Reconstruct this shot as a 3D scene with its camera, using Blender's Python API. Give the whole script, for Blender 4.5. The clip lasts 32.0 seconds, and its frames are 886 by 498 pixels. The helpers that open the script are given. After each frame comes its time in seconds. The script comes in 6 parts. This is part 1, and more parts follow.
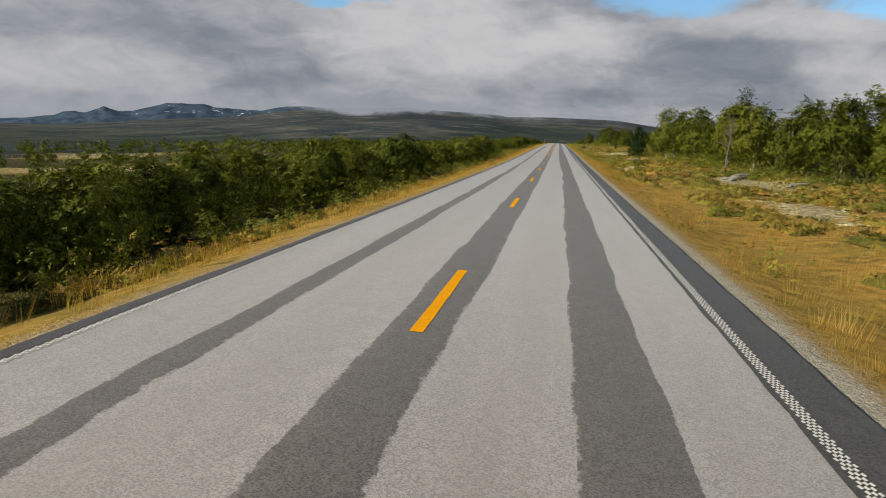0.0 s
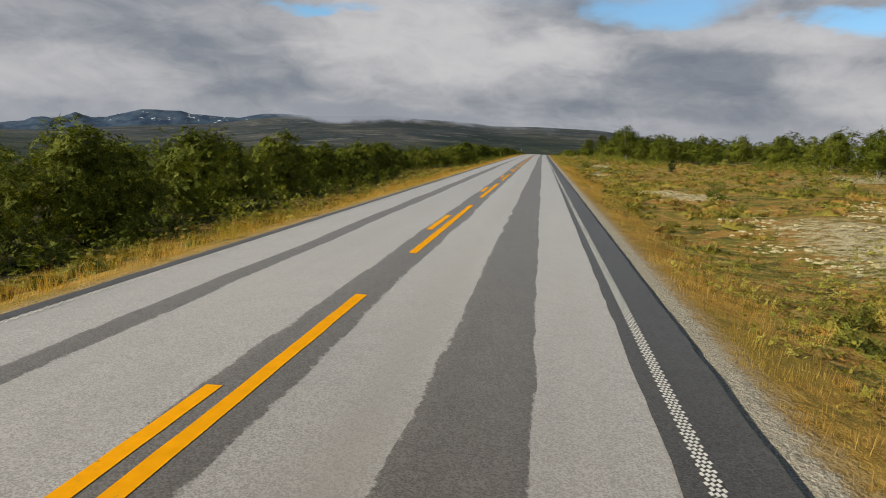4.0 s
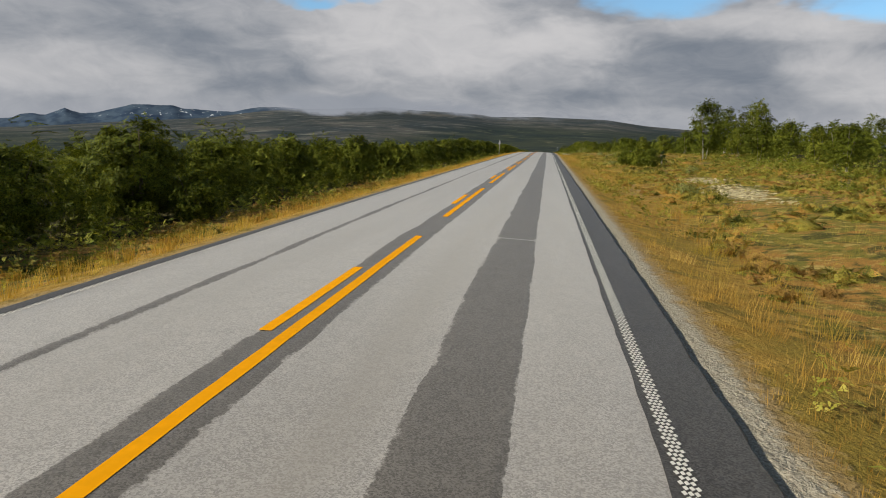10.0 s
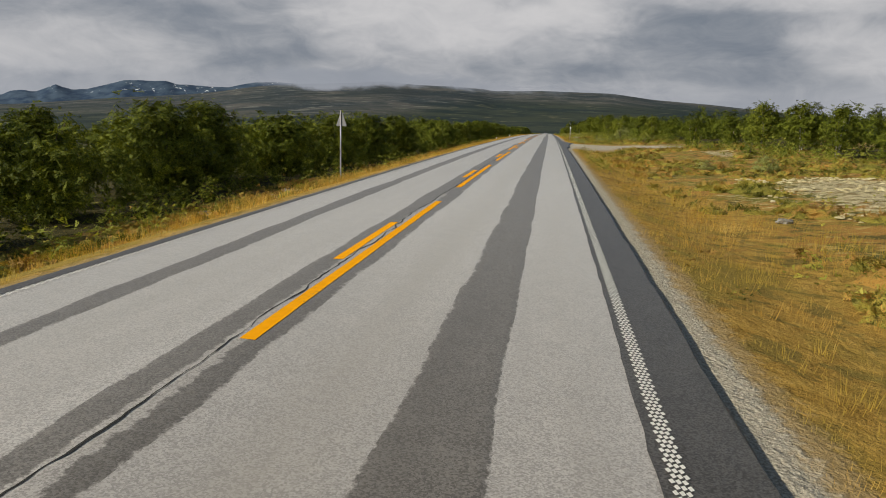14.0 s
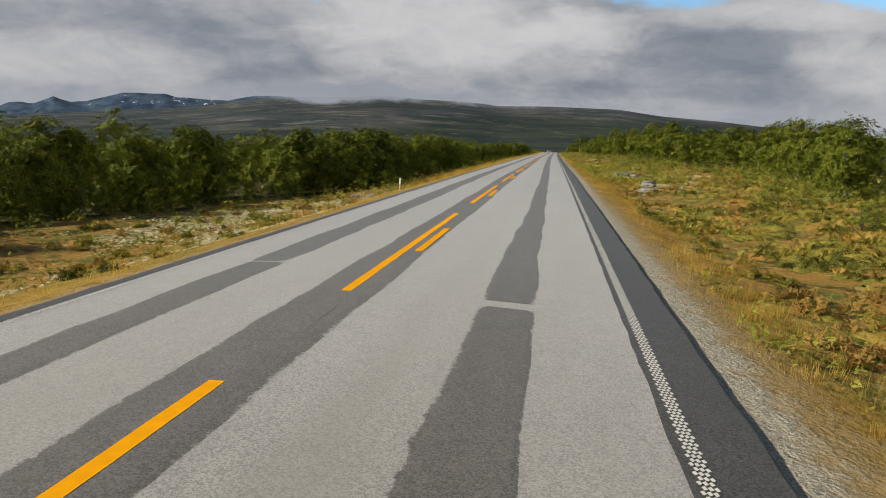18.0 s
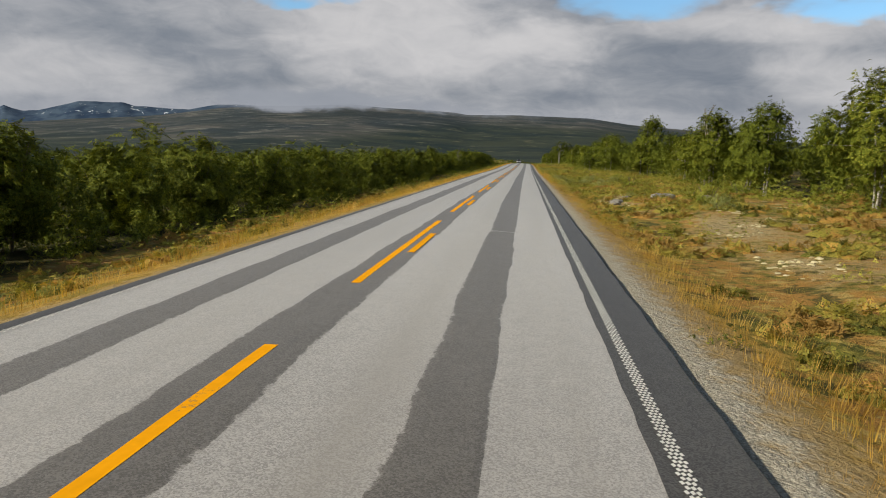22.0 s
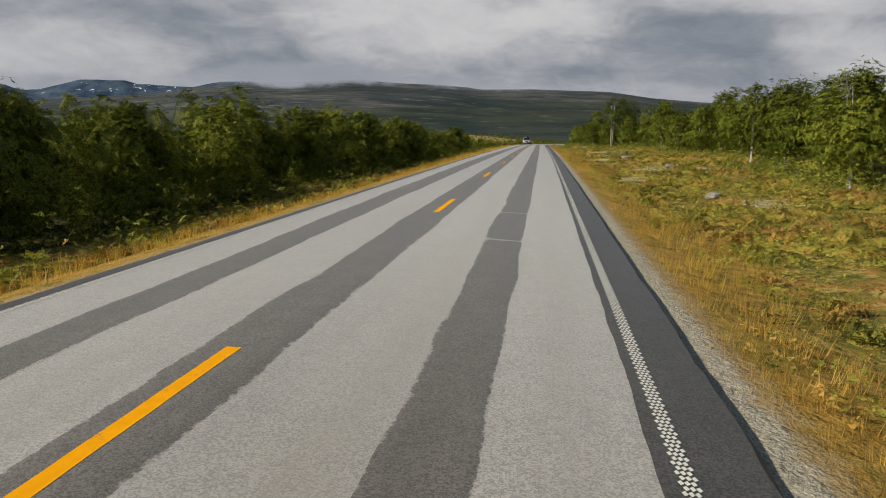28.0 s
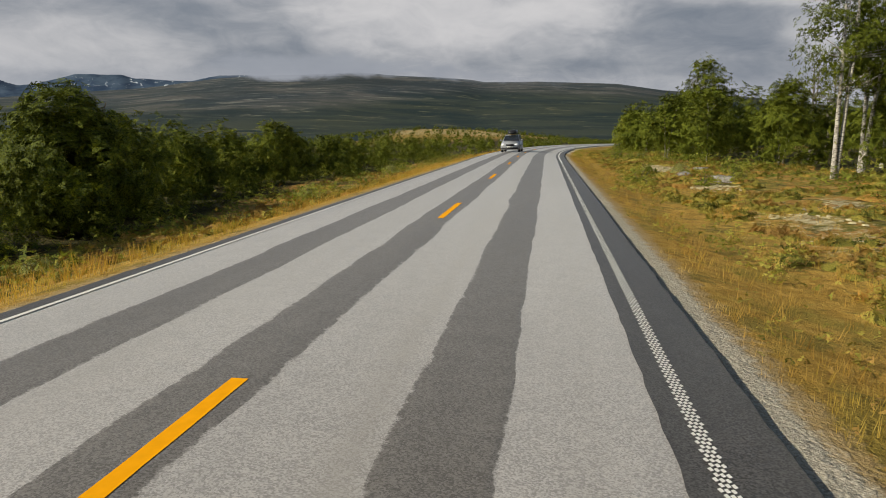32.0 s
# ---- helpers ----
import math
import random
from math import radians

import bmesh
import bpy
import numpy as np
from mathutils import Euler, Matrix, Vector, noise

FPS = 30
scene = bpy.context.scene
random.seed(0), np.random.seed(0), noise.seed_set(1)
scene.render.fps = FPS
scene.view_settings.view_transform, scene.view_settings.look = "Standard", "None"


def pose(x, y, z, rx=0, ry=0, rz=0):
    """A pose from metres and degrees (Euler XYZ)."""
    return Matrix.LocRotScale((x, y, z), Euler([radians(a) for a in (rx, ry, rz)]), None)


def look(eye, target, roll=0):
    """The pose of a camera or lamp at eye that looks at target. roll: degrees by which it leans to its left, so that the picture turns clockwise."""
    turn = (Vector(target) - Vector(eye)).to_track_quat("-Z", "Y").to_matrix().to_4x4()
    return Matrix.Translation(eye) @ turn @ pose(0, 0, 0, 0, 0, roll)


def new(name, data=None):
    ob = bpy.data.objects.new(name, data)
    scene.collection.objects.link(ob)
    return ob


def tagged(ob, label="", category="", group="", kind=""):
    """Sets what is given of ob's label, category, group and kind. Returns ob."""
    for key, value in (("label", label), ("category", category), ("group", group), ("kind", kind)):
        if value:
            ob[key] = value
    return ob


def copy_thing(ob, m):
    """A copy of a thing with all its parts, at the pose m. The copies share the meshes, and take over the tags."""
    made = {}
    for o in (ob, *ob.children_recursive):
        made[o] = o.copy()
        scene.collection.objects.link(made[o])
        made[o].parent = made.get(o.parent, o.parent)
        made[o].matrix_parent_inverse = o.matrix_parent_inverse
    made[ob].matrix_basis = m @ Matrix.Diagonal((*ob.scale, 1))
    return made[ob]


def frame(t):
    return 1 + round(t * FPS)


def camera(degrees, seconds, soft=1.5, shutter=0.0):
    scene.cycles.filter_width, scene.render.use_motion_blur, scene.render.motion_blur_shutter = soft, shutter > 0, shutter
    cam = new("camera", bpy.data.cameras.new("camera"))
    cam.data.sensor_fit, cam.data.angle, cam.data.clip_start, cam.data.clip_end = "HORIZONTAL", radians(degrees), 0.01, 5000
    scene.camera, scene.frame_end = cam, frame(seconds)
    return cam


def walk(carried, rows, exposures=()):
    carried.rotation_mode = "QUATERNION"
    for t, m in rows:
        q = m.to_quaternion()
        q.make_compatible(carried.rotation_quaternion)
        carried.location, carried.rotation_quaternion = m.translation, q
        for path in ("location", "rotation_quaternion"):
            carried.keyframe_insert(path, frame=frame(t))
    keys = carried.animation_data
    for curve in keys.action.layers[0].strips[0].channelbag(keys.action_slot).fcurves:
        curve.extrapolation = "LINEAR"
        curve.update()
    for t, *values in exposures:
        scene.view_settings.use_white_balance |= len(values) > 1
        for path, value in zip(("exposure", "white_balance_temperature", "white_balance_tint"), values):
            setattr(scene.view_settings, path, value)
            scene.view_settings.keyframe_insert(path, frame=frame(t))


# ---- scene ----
cam = camera(67.15, 32.0, soft=1.0)
PATH = [
    (0, 1.285, 0.899, 1.738, 81.076, -2.351, 9.915),
    (0.5, 1.328, 12.36, 1.838, 81.226, -2.119, 9.918),
    (1, 1.384, 23.869, 1.95, 81.435, -1.943, 9.766),
    (1.5, 1.472, 35.471, 2.073, 81.667, -2.066, 9.561),
    (2, 1.577, 47.103, 2.209, 81.796, -1.835, 9.315),
    (2.5, 1.683, 58.701, 2.362, 82.051, -2.295, 9.075),
    (3, 1.765, 70.265, 2.533, 81.983, -2.201, 8.902),
    (3.5, 1.797, 81.796, 2.722, 81.917, -2.46, 8.685),
    (5.5, 1.74, 127.929, 3.468, 82.2, -3.233, 8.796),
    (6, 1.71, 139.603, 3.65, 82.427, -3.101, 8.797),
    (6.5, 1.673, 151.454, 3.835, 82.463, -2.855, 8.762),
    (7, 1.635, 163.286, 4.018, 82.354, -2.764, 8.794),
    (7.5, 1.603, 174.904, 4.197, 82.055, -2.565, 8.837),
    (8, 1.567, 186.442, 4.372, 81.764, -2.63, 8.805),
    (8.5, 1.518, 198.031, 4.545, 81.54, -2.555, 8.884),
    (9, 1.472, 209.673, 4.718, 81.309, -2.236, 8.898),
    (9.5, 1.446, 221.371, 4.891, 81.273, -2.153, 8.952),
    (10, 1.429, 233.105, 5.063, 81.236, -1.998, 8.862),
    (10.5, 1.414, 244.855, 5.232, 81.27, -2.4, 8.898),
    (11, 1.407, 256.624, 5.387, 80.844, -2.352, 8.883),
    (11.5, 1.416, 268.412, 5.523, 80.529, -2.241, 8.989),
    (12, 1.431, 280.149, 5.639, 80.289, -2.091, 9.108),
    (12.5, 1.442, 291.763, 5.748, 80.074, -2.143, 9.024),
    (13, 1.448, 303.375, 5.861, 79.765, -1.897, 8.952),
    (13.5, 1.448, 315.109, 5.979, 79.453, -1.739, 8.952),
    (14, 1.439, 326.872, 6.097, 79.185, -1.697, 9.136),
    (14.5, 1.416, 338.574, 6.186, 79.221, -1.718, 9.216),
    (16.5, 1.257, 385.198, 6.261, 79.675, -2.44, 9.458),
    (17, 1.205, 396.874, 6.22, 79.863, -2.288, 9.528),
    (17.5, 1.149, 408.587, 6.16, 80.03, -2.257, 9.495),
    (18, 1.094, 420.302, 6.091, 80.441, -2.11, 9.528),
    (18.5, 1.044, 431.982, 6.012, 81.023, -1.944, 9.005),
    (19, 1.006, 443.655, 5.925, 81.491, -1.908, 8.499),
    (19.5, 0.986, 455.351, 5.824, 81.631, -1.828, 8.106),
    (20, 0.968, 467.151, 5.708, 81.9, -2.029, 7.692),
    (20.5, 0.937, 479.138, 5.576, 81.846, -1.886, 7.369),
    (21, 0.878, 491.159, 5.436, 81.806, -2.17, 7.081),
    (21.5, 0.778, 503.061, 5.301, 81.572, -1.931, 7.034),
    (22, 0.664, 514.943, 5.17, 81.342, -1.986, 7.123),
    (22.5, 0.562, 526.907, 5.04, 80.972, -1.573, 7.316),
    (23, 0.487, 538.91, 4.906, 80.702, -1.195, 7.525),
    (23.5, 0.45, 550.911, 4.767, 80.522, -0.884, 7.693),
    (24, 0.443, 562.926, 4.623, 80.503, -0.986, 7.931),
    (24.5, 0.456, 574.973, 4.468, 80.341, -0.864, 7.973),
    (26.5, 0.618, 623.295, 3.79, 79.91, -1.383, 8.206),
    (27, 0.677, 635.419, 3.661, 79.677, -1.512, 8.224),
    (27.5, 0.748, 647.588, 3.551, 79.539, -1.429, 8.236),
    (28, 0.81, 659.722, 3.442, 79.394, -1.475, 8.421),
    (28.5, 0.847, 671.742, 3.333, 79.224, -1.45, 8.381),
    (29, 0.869, 683.778, 3.222, 79.16, -1.454, 8.469),
    (29.5, 0.883, 695.96, 3.095, 79.116, -1.699, 8.589),
    (30, 0.869, 708.209, 2.95, 78.978, -1.8, 8.627),
    (30.5, 0.813, 720.445, 2.787, 78.881, -1.844, 8.739),
    (31, 0.732, 732.617, 2.61, 78.822, -1.585, 8.774),
    (31.5, 0.646, 744.673, 2.42, 78.906, -1.342, 8.835),
    (32, 0.553, 756.67, 2.219, 78.901, -1.213, 8.902),
]
walk(cam, [(t, pose(x, y, z, a, b, c)) for t, x, y, z, a, b, c in PATH],
     [(0, 0.06), (3, 0.05), (7, 0.08), (13, 0.06), (17, 0.12), (20, 0.09), (22, 0.11), (27, 0.07), (32, 0.12)])

# the road's slope and heading every 40 m, and its cross-section
SLOPE = [0.0082, 0.0115, 0.0169, 0.0157, 0.0155, 0.0149, 0.0146, 0.0091, 0.0105, 0.0016, -0.005, -0.0076, -0.0118, -0.0108, -0.0121, -0.0155, -0.0089, -0.0092, -0.014, -0.0177, -0.02, -0.02, -0.02, -0.02, -0.02, -0.02]
HEAD = [-0.0005, -0.0021, -0.0038, -0.0049, -0.0048, -0.0035, -0.002, -0.0007, -0.0004, -0.0011, -0.0024, -0.0036, -0.0041, -0.003, -0.0009, 0.0008, 0.0014, 0.0005, -0.0015, -0.003, -0.003, -0.003, -0.003, -0.003, -0.003, -0.003]
LANE_R, LANE_L, CROWN_R, CROWN_L = 3.10, 2.93, 0.0333, 0.0494

# ---- light ----
world = bpy.data.worlds.new("sky")
scene.world = world
world.use_nodes = True
SUN_EL, SUN_AZ = radians(29), radians(-114)   # azimuth from the road's heading, to the right
sun_dir = Vector((math.sin(SUN_AZ) * math.cos(SUN_EL), math.cos(SUN_AZ) * math.cos(SUN_EL), math.sin(SUN_EL)))


class Nodes:
    """Short-hand for building a node tree."""

    def __init__(self, tree, keep=False):
        self.t = tree
        if not keep:
            tree.nodes.clear()

    def add(self, kind, links=None, operation=None, blend=None, interp=None):
        n = self.t.nodes.new(kind)
        if operation:
            n.operation = operation
        if blend:
            n.data_type, n.blend_type = "RGBA", blend
        if interp:
            n.interpolation_type = interp
        for k, v in (links or {}).items():
            sock = n.inputs[k]
            if isinstance(v, bpy.types.NodeSocket):
                self.t.links.new(v, sock)
            else:
                sock.default_value = v
        return n

    def math(self, op, a, b=0.0, c=0.0):
        return self.add("ShaderNodeMath", {0: a, 1: b, 2: c}, operation=op).outputs[0]

    def mix(self, f, a, b, blend="MIX"):
        n = self.add("ShaderNodeMix", {0: f, 6: a, 7: b}, blend=blend)
        return n.outputs[2]

    def noise(self, vec, scale, detail=4.0, rough=0.55, distort=0.0):
        n = self.add("ShaderNodeTexNoise", {"Scale": scale, "Detail": detail, "Roughness": rough, "Distortion": distort})
        if vec is not None:
            self.t.links.new(vec, n.inputs["Vector"])
        return n.outputs["Fac"]

    def ramp(self, v, lo, hi):
        return self.add("ShaderNodeMapRange", {0: v, 1: lo, 2: hi, 3: 0.0, 4: 1.0}, interp="SMOOTHSTEP").outputs[0]


def col(r, g, b):
    return (r, g, b, 1.0)


W = Nodes(world.node_tree)
sky = W.add("ShaderNodeTexSky")
sky.sky_type, sky.sun_disc, sky.sun_elevation, sky.sun_rotation = "NISHITA", False, SUN_EL, SUN_AZ
tc = W.add("ShaderNodeTexCoord").outputs["Generated"]
sep = W.add("ShaderNodeSeparateXYZ", {0: tc})
dx, dy, dz = sep.outputs
lift = W.math("ADD", W.math("MAXIMUM", dz, 0.0), 0.2)
px_, py_ = W.math("DIVIDE", dx, lift), W.math("DIVIDE", dy, lift)
plane = W.add("ShaderNodeCombineXYZ", {0: px_, 1: W.math("MULTIPLY", py_, 0.62), 2: 2.2}).outputs[0]
flat = W.add("ShaderNodeMapping", {0: tc, 3: (1.0, 1.0, 2.6)}).outputs[0]
n_mid = W.noise(flat, 5.5, 6.0, 0.56, 0.5)
n_fine = W.noise(W.add("ShaderNodeMapping", {0: flat, 2: (0.0, 0.35, 0.0), 3: (1.0, 1.0, 0.8)}).outputs[0], 13.0, 6.0, 0.62, 0.9)
w1, w2 = W.noise(flat, 6.0, 4.0, 0.55), W.noise(W.add("ShaderNodeVectorMath", {0: flat, 1: (3.1, 7.7, 1.3)}, operation="ADD").outputs[0], 7.0, 4.0, 0.55)
bx = W.math("ADD", dx, W.math("MULTIPLY", W.math("SUBTRACT", w1, 0.5), 0.3))
bz = W.math("ADD", dz, W.math("MULTIPLY", W.math("SUBTRACT", w2, 0.5), 0.085))


def blob(cx, cz, rx, rz):
    """A soft-edged cloud mass round a direction."""
    qx = W.math("DIVIDE", W.math("SUBTRACT", bx, cx), rx)
    qz = W.math("DIVIDE", W.math("SUBTRACT", bz, cz), rz)
    d2 = W.math("ADD", W.math("MULTIPLY", qx, qx), W.math("MULTIPLY", qz, qz))
    return W.ramp(d2, 3.0, 0.0)


tone = W.math("ADD", 0.43, W.math("ADD", W.math("MULTIPLY", W.math("SUBTRACT", n_mid, 0.5), 0.64), W.math("MULTIPLY", W.math("SUBTRACT", n_fine, 0.5), 0.44)))
for cx, cz, rx, rz, amp in ((-0.15, 0.15, 0.14, 0.075, 0.3), (-0.36, 0.16, 0.10, 0.03, 0.18), (0.035, 0.15, 0.07, 0.02, 0.26), (-0.5, 0.105, 0.15, 0.035, -0.1),
                           (0.0, 0.195, 0.07, 0.025, -0.14), (0.27, 0.13, 0.15, 0.028, -0.12), (0.3, 0.168, 0.13, 0.018, 0.28), (0.43, 0.10, 0.12, 0.04, 0.30),
                           (0.08, 0.085, 0.2, 0.02, -0.12), (-0.66, 0.085, 0.12, 0.025, 0.22), (-0.55, 0.17, 0.2, 0.03, -0.05), (-0.28, 0.075, 0.15, 0.02, -0.12)):
    tone = W.math("ADD", tone, W.math("MULTIPLY", blob(cx, cz, rx, rz), amp))
low = W.ramp(dz, 0.02, 0.08)
cloud = W.mix(W.ramp(tone, 0.0, 1.0), col(0.165, 0.195, 0.24), col(0.61, 0.6, 0.605))
cloud = W.mix(W.math("MULTIPLY", W.math("SUBTRACT", 1.0, low), 0.4), cloud, col(0.36, 0.38, 0.43))
hole = W.ramp(W.noise(plane, 0.8, 4.0, 0.5, 0.2), 0.3, 0.44)
gap = W.math("MULTIPLY", hole, W.ramp(dz, 0.2, 0.3))
for cx, cz, rx, rz in ((0.14, 0.205, 0.07, 0.018), (-0.335, 0.192, 0.05, 0.009), (0.38, 0.19, 0.05, 0.012)):
    gap = W.math("MAXIMUM", gap, blob(cx, cz, rx, rz))
cover = W.math("SUBTRACT", 1.0, W.math("MULTIPLY", gap, 0.93))
blue = W.mix(1.0, sky.outputs[0], W.mix(W.ramp(dz, 0.22, 0.55), col(0.105, 0.15, 0.175), col(0.055, 0.055, 0.05)), "MULTIPLY")
W.add("ShaderNodeOutputWorld", {0: W.add("ShaderNodeBackground", {0: W.mix(cover, blue, cloud), 1: 0.935}).outputs[0]})

sun = new("sun", bpy.data.lights.new("sun", "SUN"))
sun.data.energy, sun.data.angle, sun.data.color = 5.0, radians(1.2), (1.0, 0.915, 0.73)
sun.matrix_world = look(sun_dir * 100, (0, 0, 0))


# ---- materials ----
def material(name, rough=0.8, metal=0.0, spec=0.3):
    m = bpy.data.materials.new(name)
    m.use_nodes = True
    n = Nodes(m.node_tree)
    b = n.add("ShaderNodeBsdfPrincipled", {"Roughness": rough, "Metallic": metal, "Specular IOR Level": spec})
    n.add("ShaderNodeOutputMaterial", {0: b.outputs[0]})
    return m, n, b


def bump(n, b, h, strength=0.4, dist=0.02):
    n.t.links.new(n.add("ShaderNodeBump", {"Strength": strength, "Distance": dist, "Height": h}).outputs[0], b.inputs["Normal"])


def base(n, b, c):
    n.t.links.new(c, b.inputs["Base Color"])


def plain(name, c, rough=0.6, metal=0.0, var=0.12, scale=30.0, spec=0.3):
    """A paint or metal with slight blotches."""
    m, n, b = material(name, rough, metal, spec)
    p = n.add("ShaderNodeNewGeometry").outputs["Position"]
    k = n.noise(p, scale, 5.0)
    base(n, b, n.mix(k, col(*[v * (1 - var) for v in c]), col(*[min(1, v * (1 + var)) for v in c])))
    return m


def asphalt(name, dark, light, under=None, graze_sheen=0.12, gloss=0.3, track=None):
    """Chip-sealed asphalt; a repair strip wears through to the older asphalt at its edges."""
    m, n, b = material(name, 0.5, 0.0, gloss)
    # sheen added to brighten the worn stone at a flat angle
    b.inputs["Sheen Weight"].default_value, b.inputs["Sheen Roughness"].default_value = graze_sheen, 0.35
    b.inputs["Sheen Tint"].default_value = (1.0, 0.97, 0.93, 1.0)
    p = n.add("ShaderNodeNewGeometry").outputs["Position"]
    grain = n.noise(p, 75.0, 3.0, 0.7)
    chips = n.add("ShaderNodeTexVoronoi", {"Vector": p, "Scale": 95.0}).outputs["Color"]
    chip = n.add("ShaderNodeSeparateColor", {0: chips}).outputs[0]
    along = n.add("ShaderNodeMapping", {0: p, 3: (1.6, 0.12, 1.0)}).outputs[0]
    blot = n.noise(along, 1.1, 5.0, 0.6)
    mott = n.noise(p, 3.4, 6.0, 0.65)
    g = n.math("ADD", n.math("MULTIPLY", grain, 0.5), n.math("MULTIPLY", chip, 0.5))
    g = n.math("ADD", g, n.math("MULTIPLY", n.math("SUBTRACT", mott, 0.5), 0.3))

    def tone_of(dk, lt):
        c = n.mix(n.ramp(g, 0.24, 0.76), col(*[v * 0.79 for v in dk]), col(*[v * 1.14 for v in lt]))
        return n.mix(n.math("MULTIPLY", n.ramp(blot, 0.35, 0.7), 0.3), c, col(*[v * 0.8 for v in dk]))

    c = tone_of(dark, light)
    if under:
        att = n.add("ShaderNodeVertexColor")
        att.layer_name = "wear"
        whole = n.add("ShaderNodeSeparateColor", {0: att.outputs[0]}).outputs[0]
        rag = n.math("ADD", n.math("MULTIPLY", n.math("SUBTRACT", n.noise(p, 9.0, 5.0, 0.7), 0.5), 1.1), n.math("MULTIPLY", n.math("SUBTRACT", n.noise(p, 1.6, 3.0, 0.5), 0.5), 0.7))
        c = n.mix(n.ramp(n.math("ADD", whole, rag), 0.41, 0.59), tone_of(*under), c)
    if track:   # tyres have polished the stone and left it duller
        att = n.add("ShaderNodeVertexColor")
        att.layer_name = "track"
        worn = n.math("MULTIPLY", n.add("ShaderNodeSeparateColor", {0: att.outputs[0]}).outputs[0], n.ramp(n.math("ADD", blot, n.math("MULTIPLY", mott, 0.5)), 0.45, 0.85))
        c = n.mix(n.math("MULTIPLY", worn, 0.75), c, n.mix(0.3, col(*track), c))
    base(n, b, c)
    bump(n, b, g, 0.2, 0.004)
    return m


OLD = ((0.295, 0.274, 0.257), (0.417, 0.39, 0.368))
M_ROAD = asphalt("worn_asphalt", *OLD, graze_sheen=0.4, gloss=0.5, track=(0.29, 0.262, 0.228))
M_PATCH = asphalt("patch_asphalt", (0.112, 0.1, 0.089), (0.182, 0.167, 0.152), OLD)
M_SHOULDER = asphalt("shoulder_asphalt", (0.052, 0.048, 0.045), (0.1, 0.094, 0.09), graze_sheen=0.06, gloss=0.2)
M_LIP = asphalt("bitumen_edge", (0.022, 0.021, 0.021), (0.055, 0.053, 0.052))
M_YELLOW = plain("yellow_marking", (0.86, 0.36, 0.002), 0.8, 0.0, 0.15, 9.0, 0.05)
# the paint is worn away in small flecks
_n = Nodes(M_YELLOW.node_tree, True)
_b = [q for q in _n.t.nodes if q.type == "BSDF_PRINCIPLED"][0]
_p = _n.add("ShaderNodeNewGeometry").outputs["Position"]
_f = _n.math("MULTIPLY", _n.ramp(_n.math("ADD", _n.noise(_p, 22.0, 5.0, 0.7), _n.math("MULTIPLY", _n.math("SUBTRACT", _n.noise(_p, 0.9, 3.0), 0.5), 0.7)), 0.67, 0.79), 0.6)
base(_n, _b, _n.mix(_f, _b.inputs["Base Color"].links[0].from_socket, col(0.16, 0.13, 0.09)))
M_WHITE = plain("white_marking", (0.72, 0.71, 0.66), 0.6, 0.0, 0.12, 12.0)
M_CRACK = plain("crack", (0.02, 0.019, 0.018), 0.9)


def leaf_material(name, a, b2, c, trans=0.25, alt=None, clump=0.0, leaflets=0.0):
    """Leaves; with leaflets, a spray breaks up into many small rounded leaves of that many to the metre."""
    m, n, b = material(name, 0.7, 0.0, 0.1)
    g = n.add("ShaderNodeNewGeometry")
    pos, isl = g.outputs["Position"], g.outputs["Random Per Island"]
    nrm = None
    if leaflets:
        cell = n.add("ShaderNodeTexVoronoi", {"Vector": pos, "Scale": leaflets})
        isl = n.add("ShaderNodeSeparateColor", {0: cell.outputs["Color"]}).outputs[0]
        tilt = n.add("ShaderNodeVectorMath", {0: n.add("ShaderNodeVectorMath", {0: cell.outputs["Color"], 1: (0.5, 0.5, 0.5)}, operation="SUBTRACT").outputs[0], 1: (0.9, 0.9, 0.9)}, operation="MULTIPLY").outputs[0]
        nrm = n.add("ShaderNodeVectorMath", {0: n.add("ShaderNodeVectorMath", {0: g.outputs["Normal"], 1: tilt}, operation="ADD").outputs[0]}, operation="NORMALIZE").outputs[0]
        n.t.links.new(nrm, b.inputs["Normal"])
    obj = n.add("ShaderNodeObjectInfo").outputs["Random"]
    big = n.noise(pos, 0.35, 2.0)
    k = n.math("ADD", n.math("MULTIPLY", isl, 0.6), n.math("ADD", n.math("MULTIPLY", obj, 0.2), n.math("MULTIPLY", big, 0.2)))
    if clump:   # whole tufts differ more than single leaves
        k = n.math("ADD", n.math("MULTIPLY", isl, 0.28), n.math("MULTIPLY", n.ramp(n.noise(pos, clump, 3.0, 0.6), 0.32, 0.68), 0.72))
    cc = n.mix(n.ramp(k, 0.1, 0.62), col(*a), col(*b2))
    cc = n.mix(n.ramp(k, 0.62, 0.95), cc, col(*c))
    if alt:   # patches of another growth
        cc = n.mix(n.math("MULTIPLY", n.ramp(n.noise(pos, 0.3, 3.0, 0.6), 0.5, 0.6), 0.75), cc, col(*alt))
    base(n, b, cc)
    tr = n.add("ShaderNodeBsdfTranslucent", {0: n.mix(1.0, cc, col(1.5, 1.5, 0.7), "MULTIPLY")})
    if nrm:
        n.t.links.new(nrm, tr.inputs["Normal"])
    out = n.add("ShaderNodeMixShader", {0: trans, 1: b.outputs[0], 2: tr.outputs[0]}).outputs[0]
    if leaflets:
        gap_ = n.math("GREATER_THAN", cell.outputs["Distance"], 0.57)
        out = n.add("ShaderNodeMixShader", {0: gap_, 1: out, 2: n.add("ShaderNodeBsdfTransparent").outputs[0]}).outputs[0]
    n.t.links.new(out, [q for q in n.t.nodes if q.type == "OUTPUT_MATERIAL"][0].inputs[0])
    return m


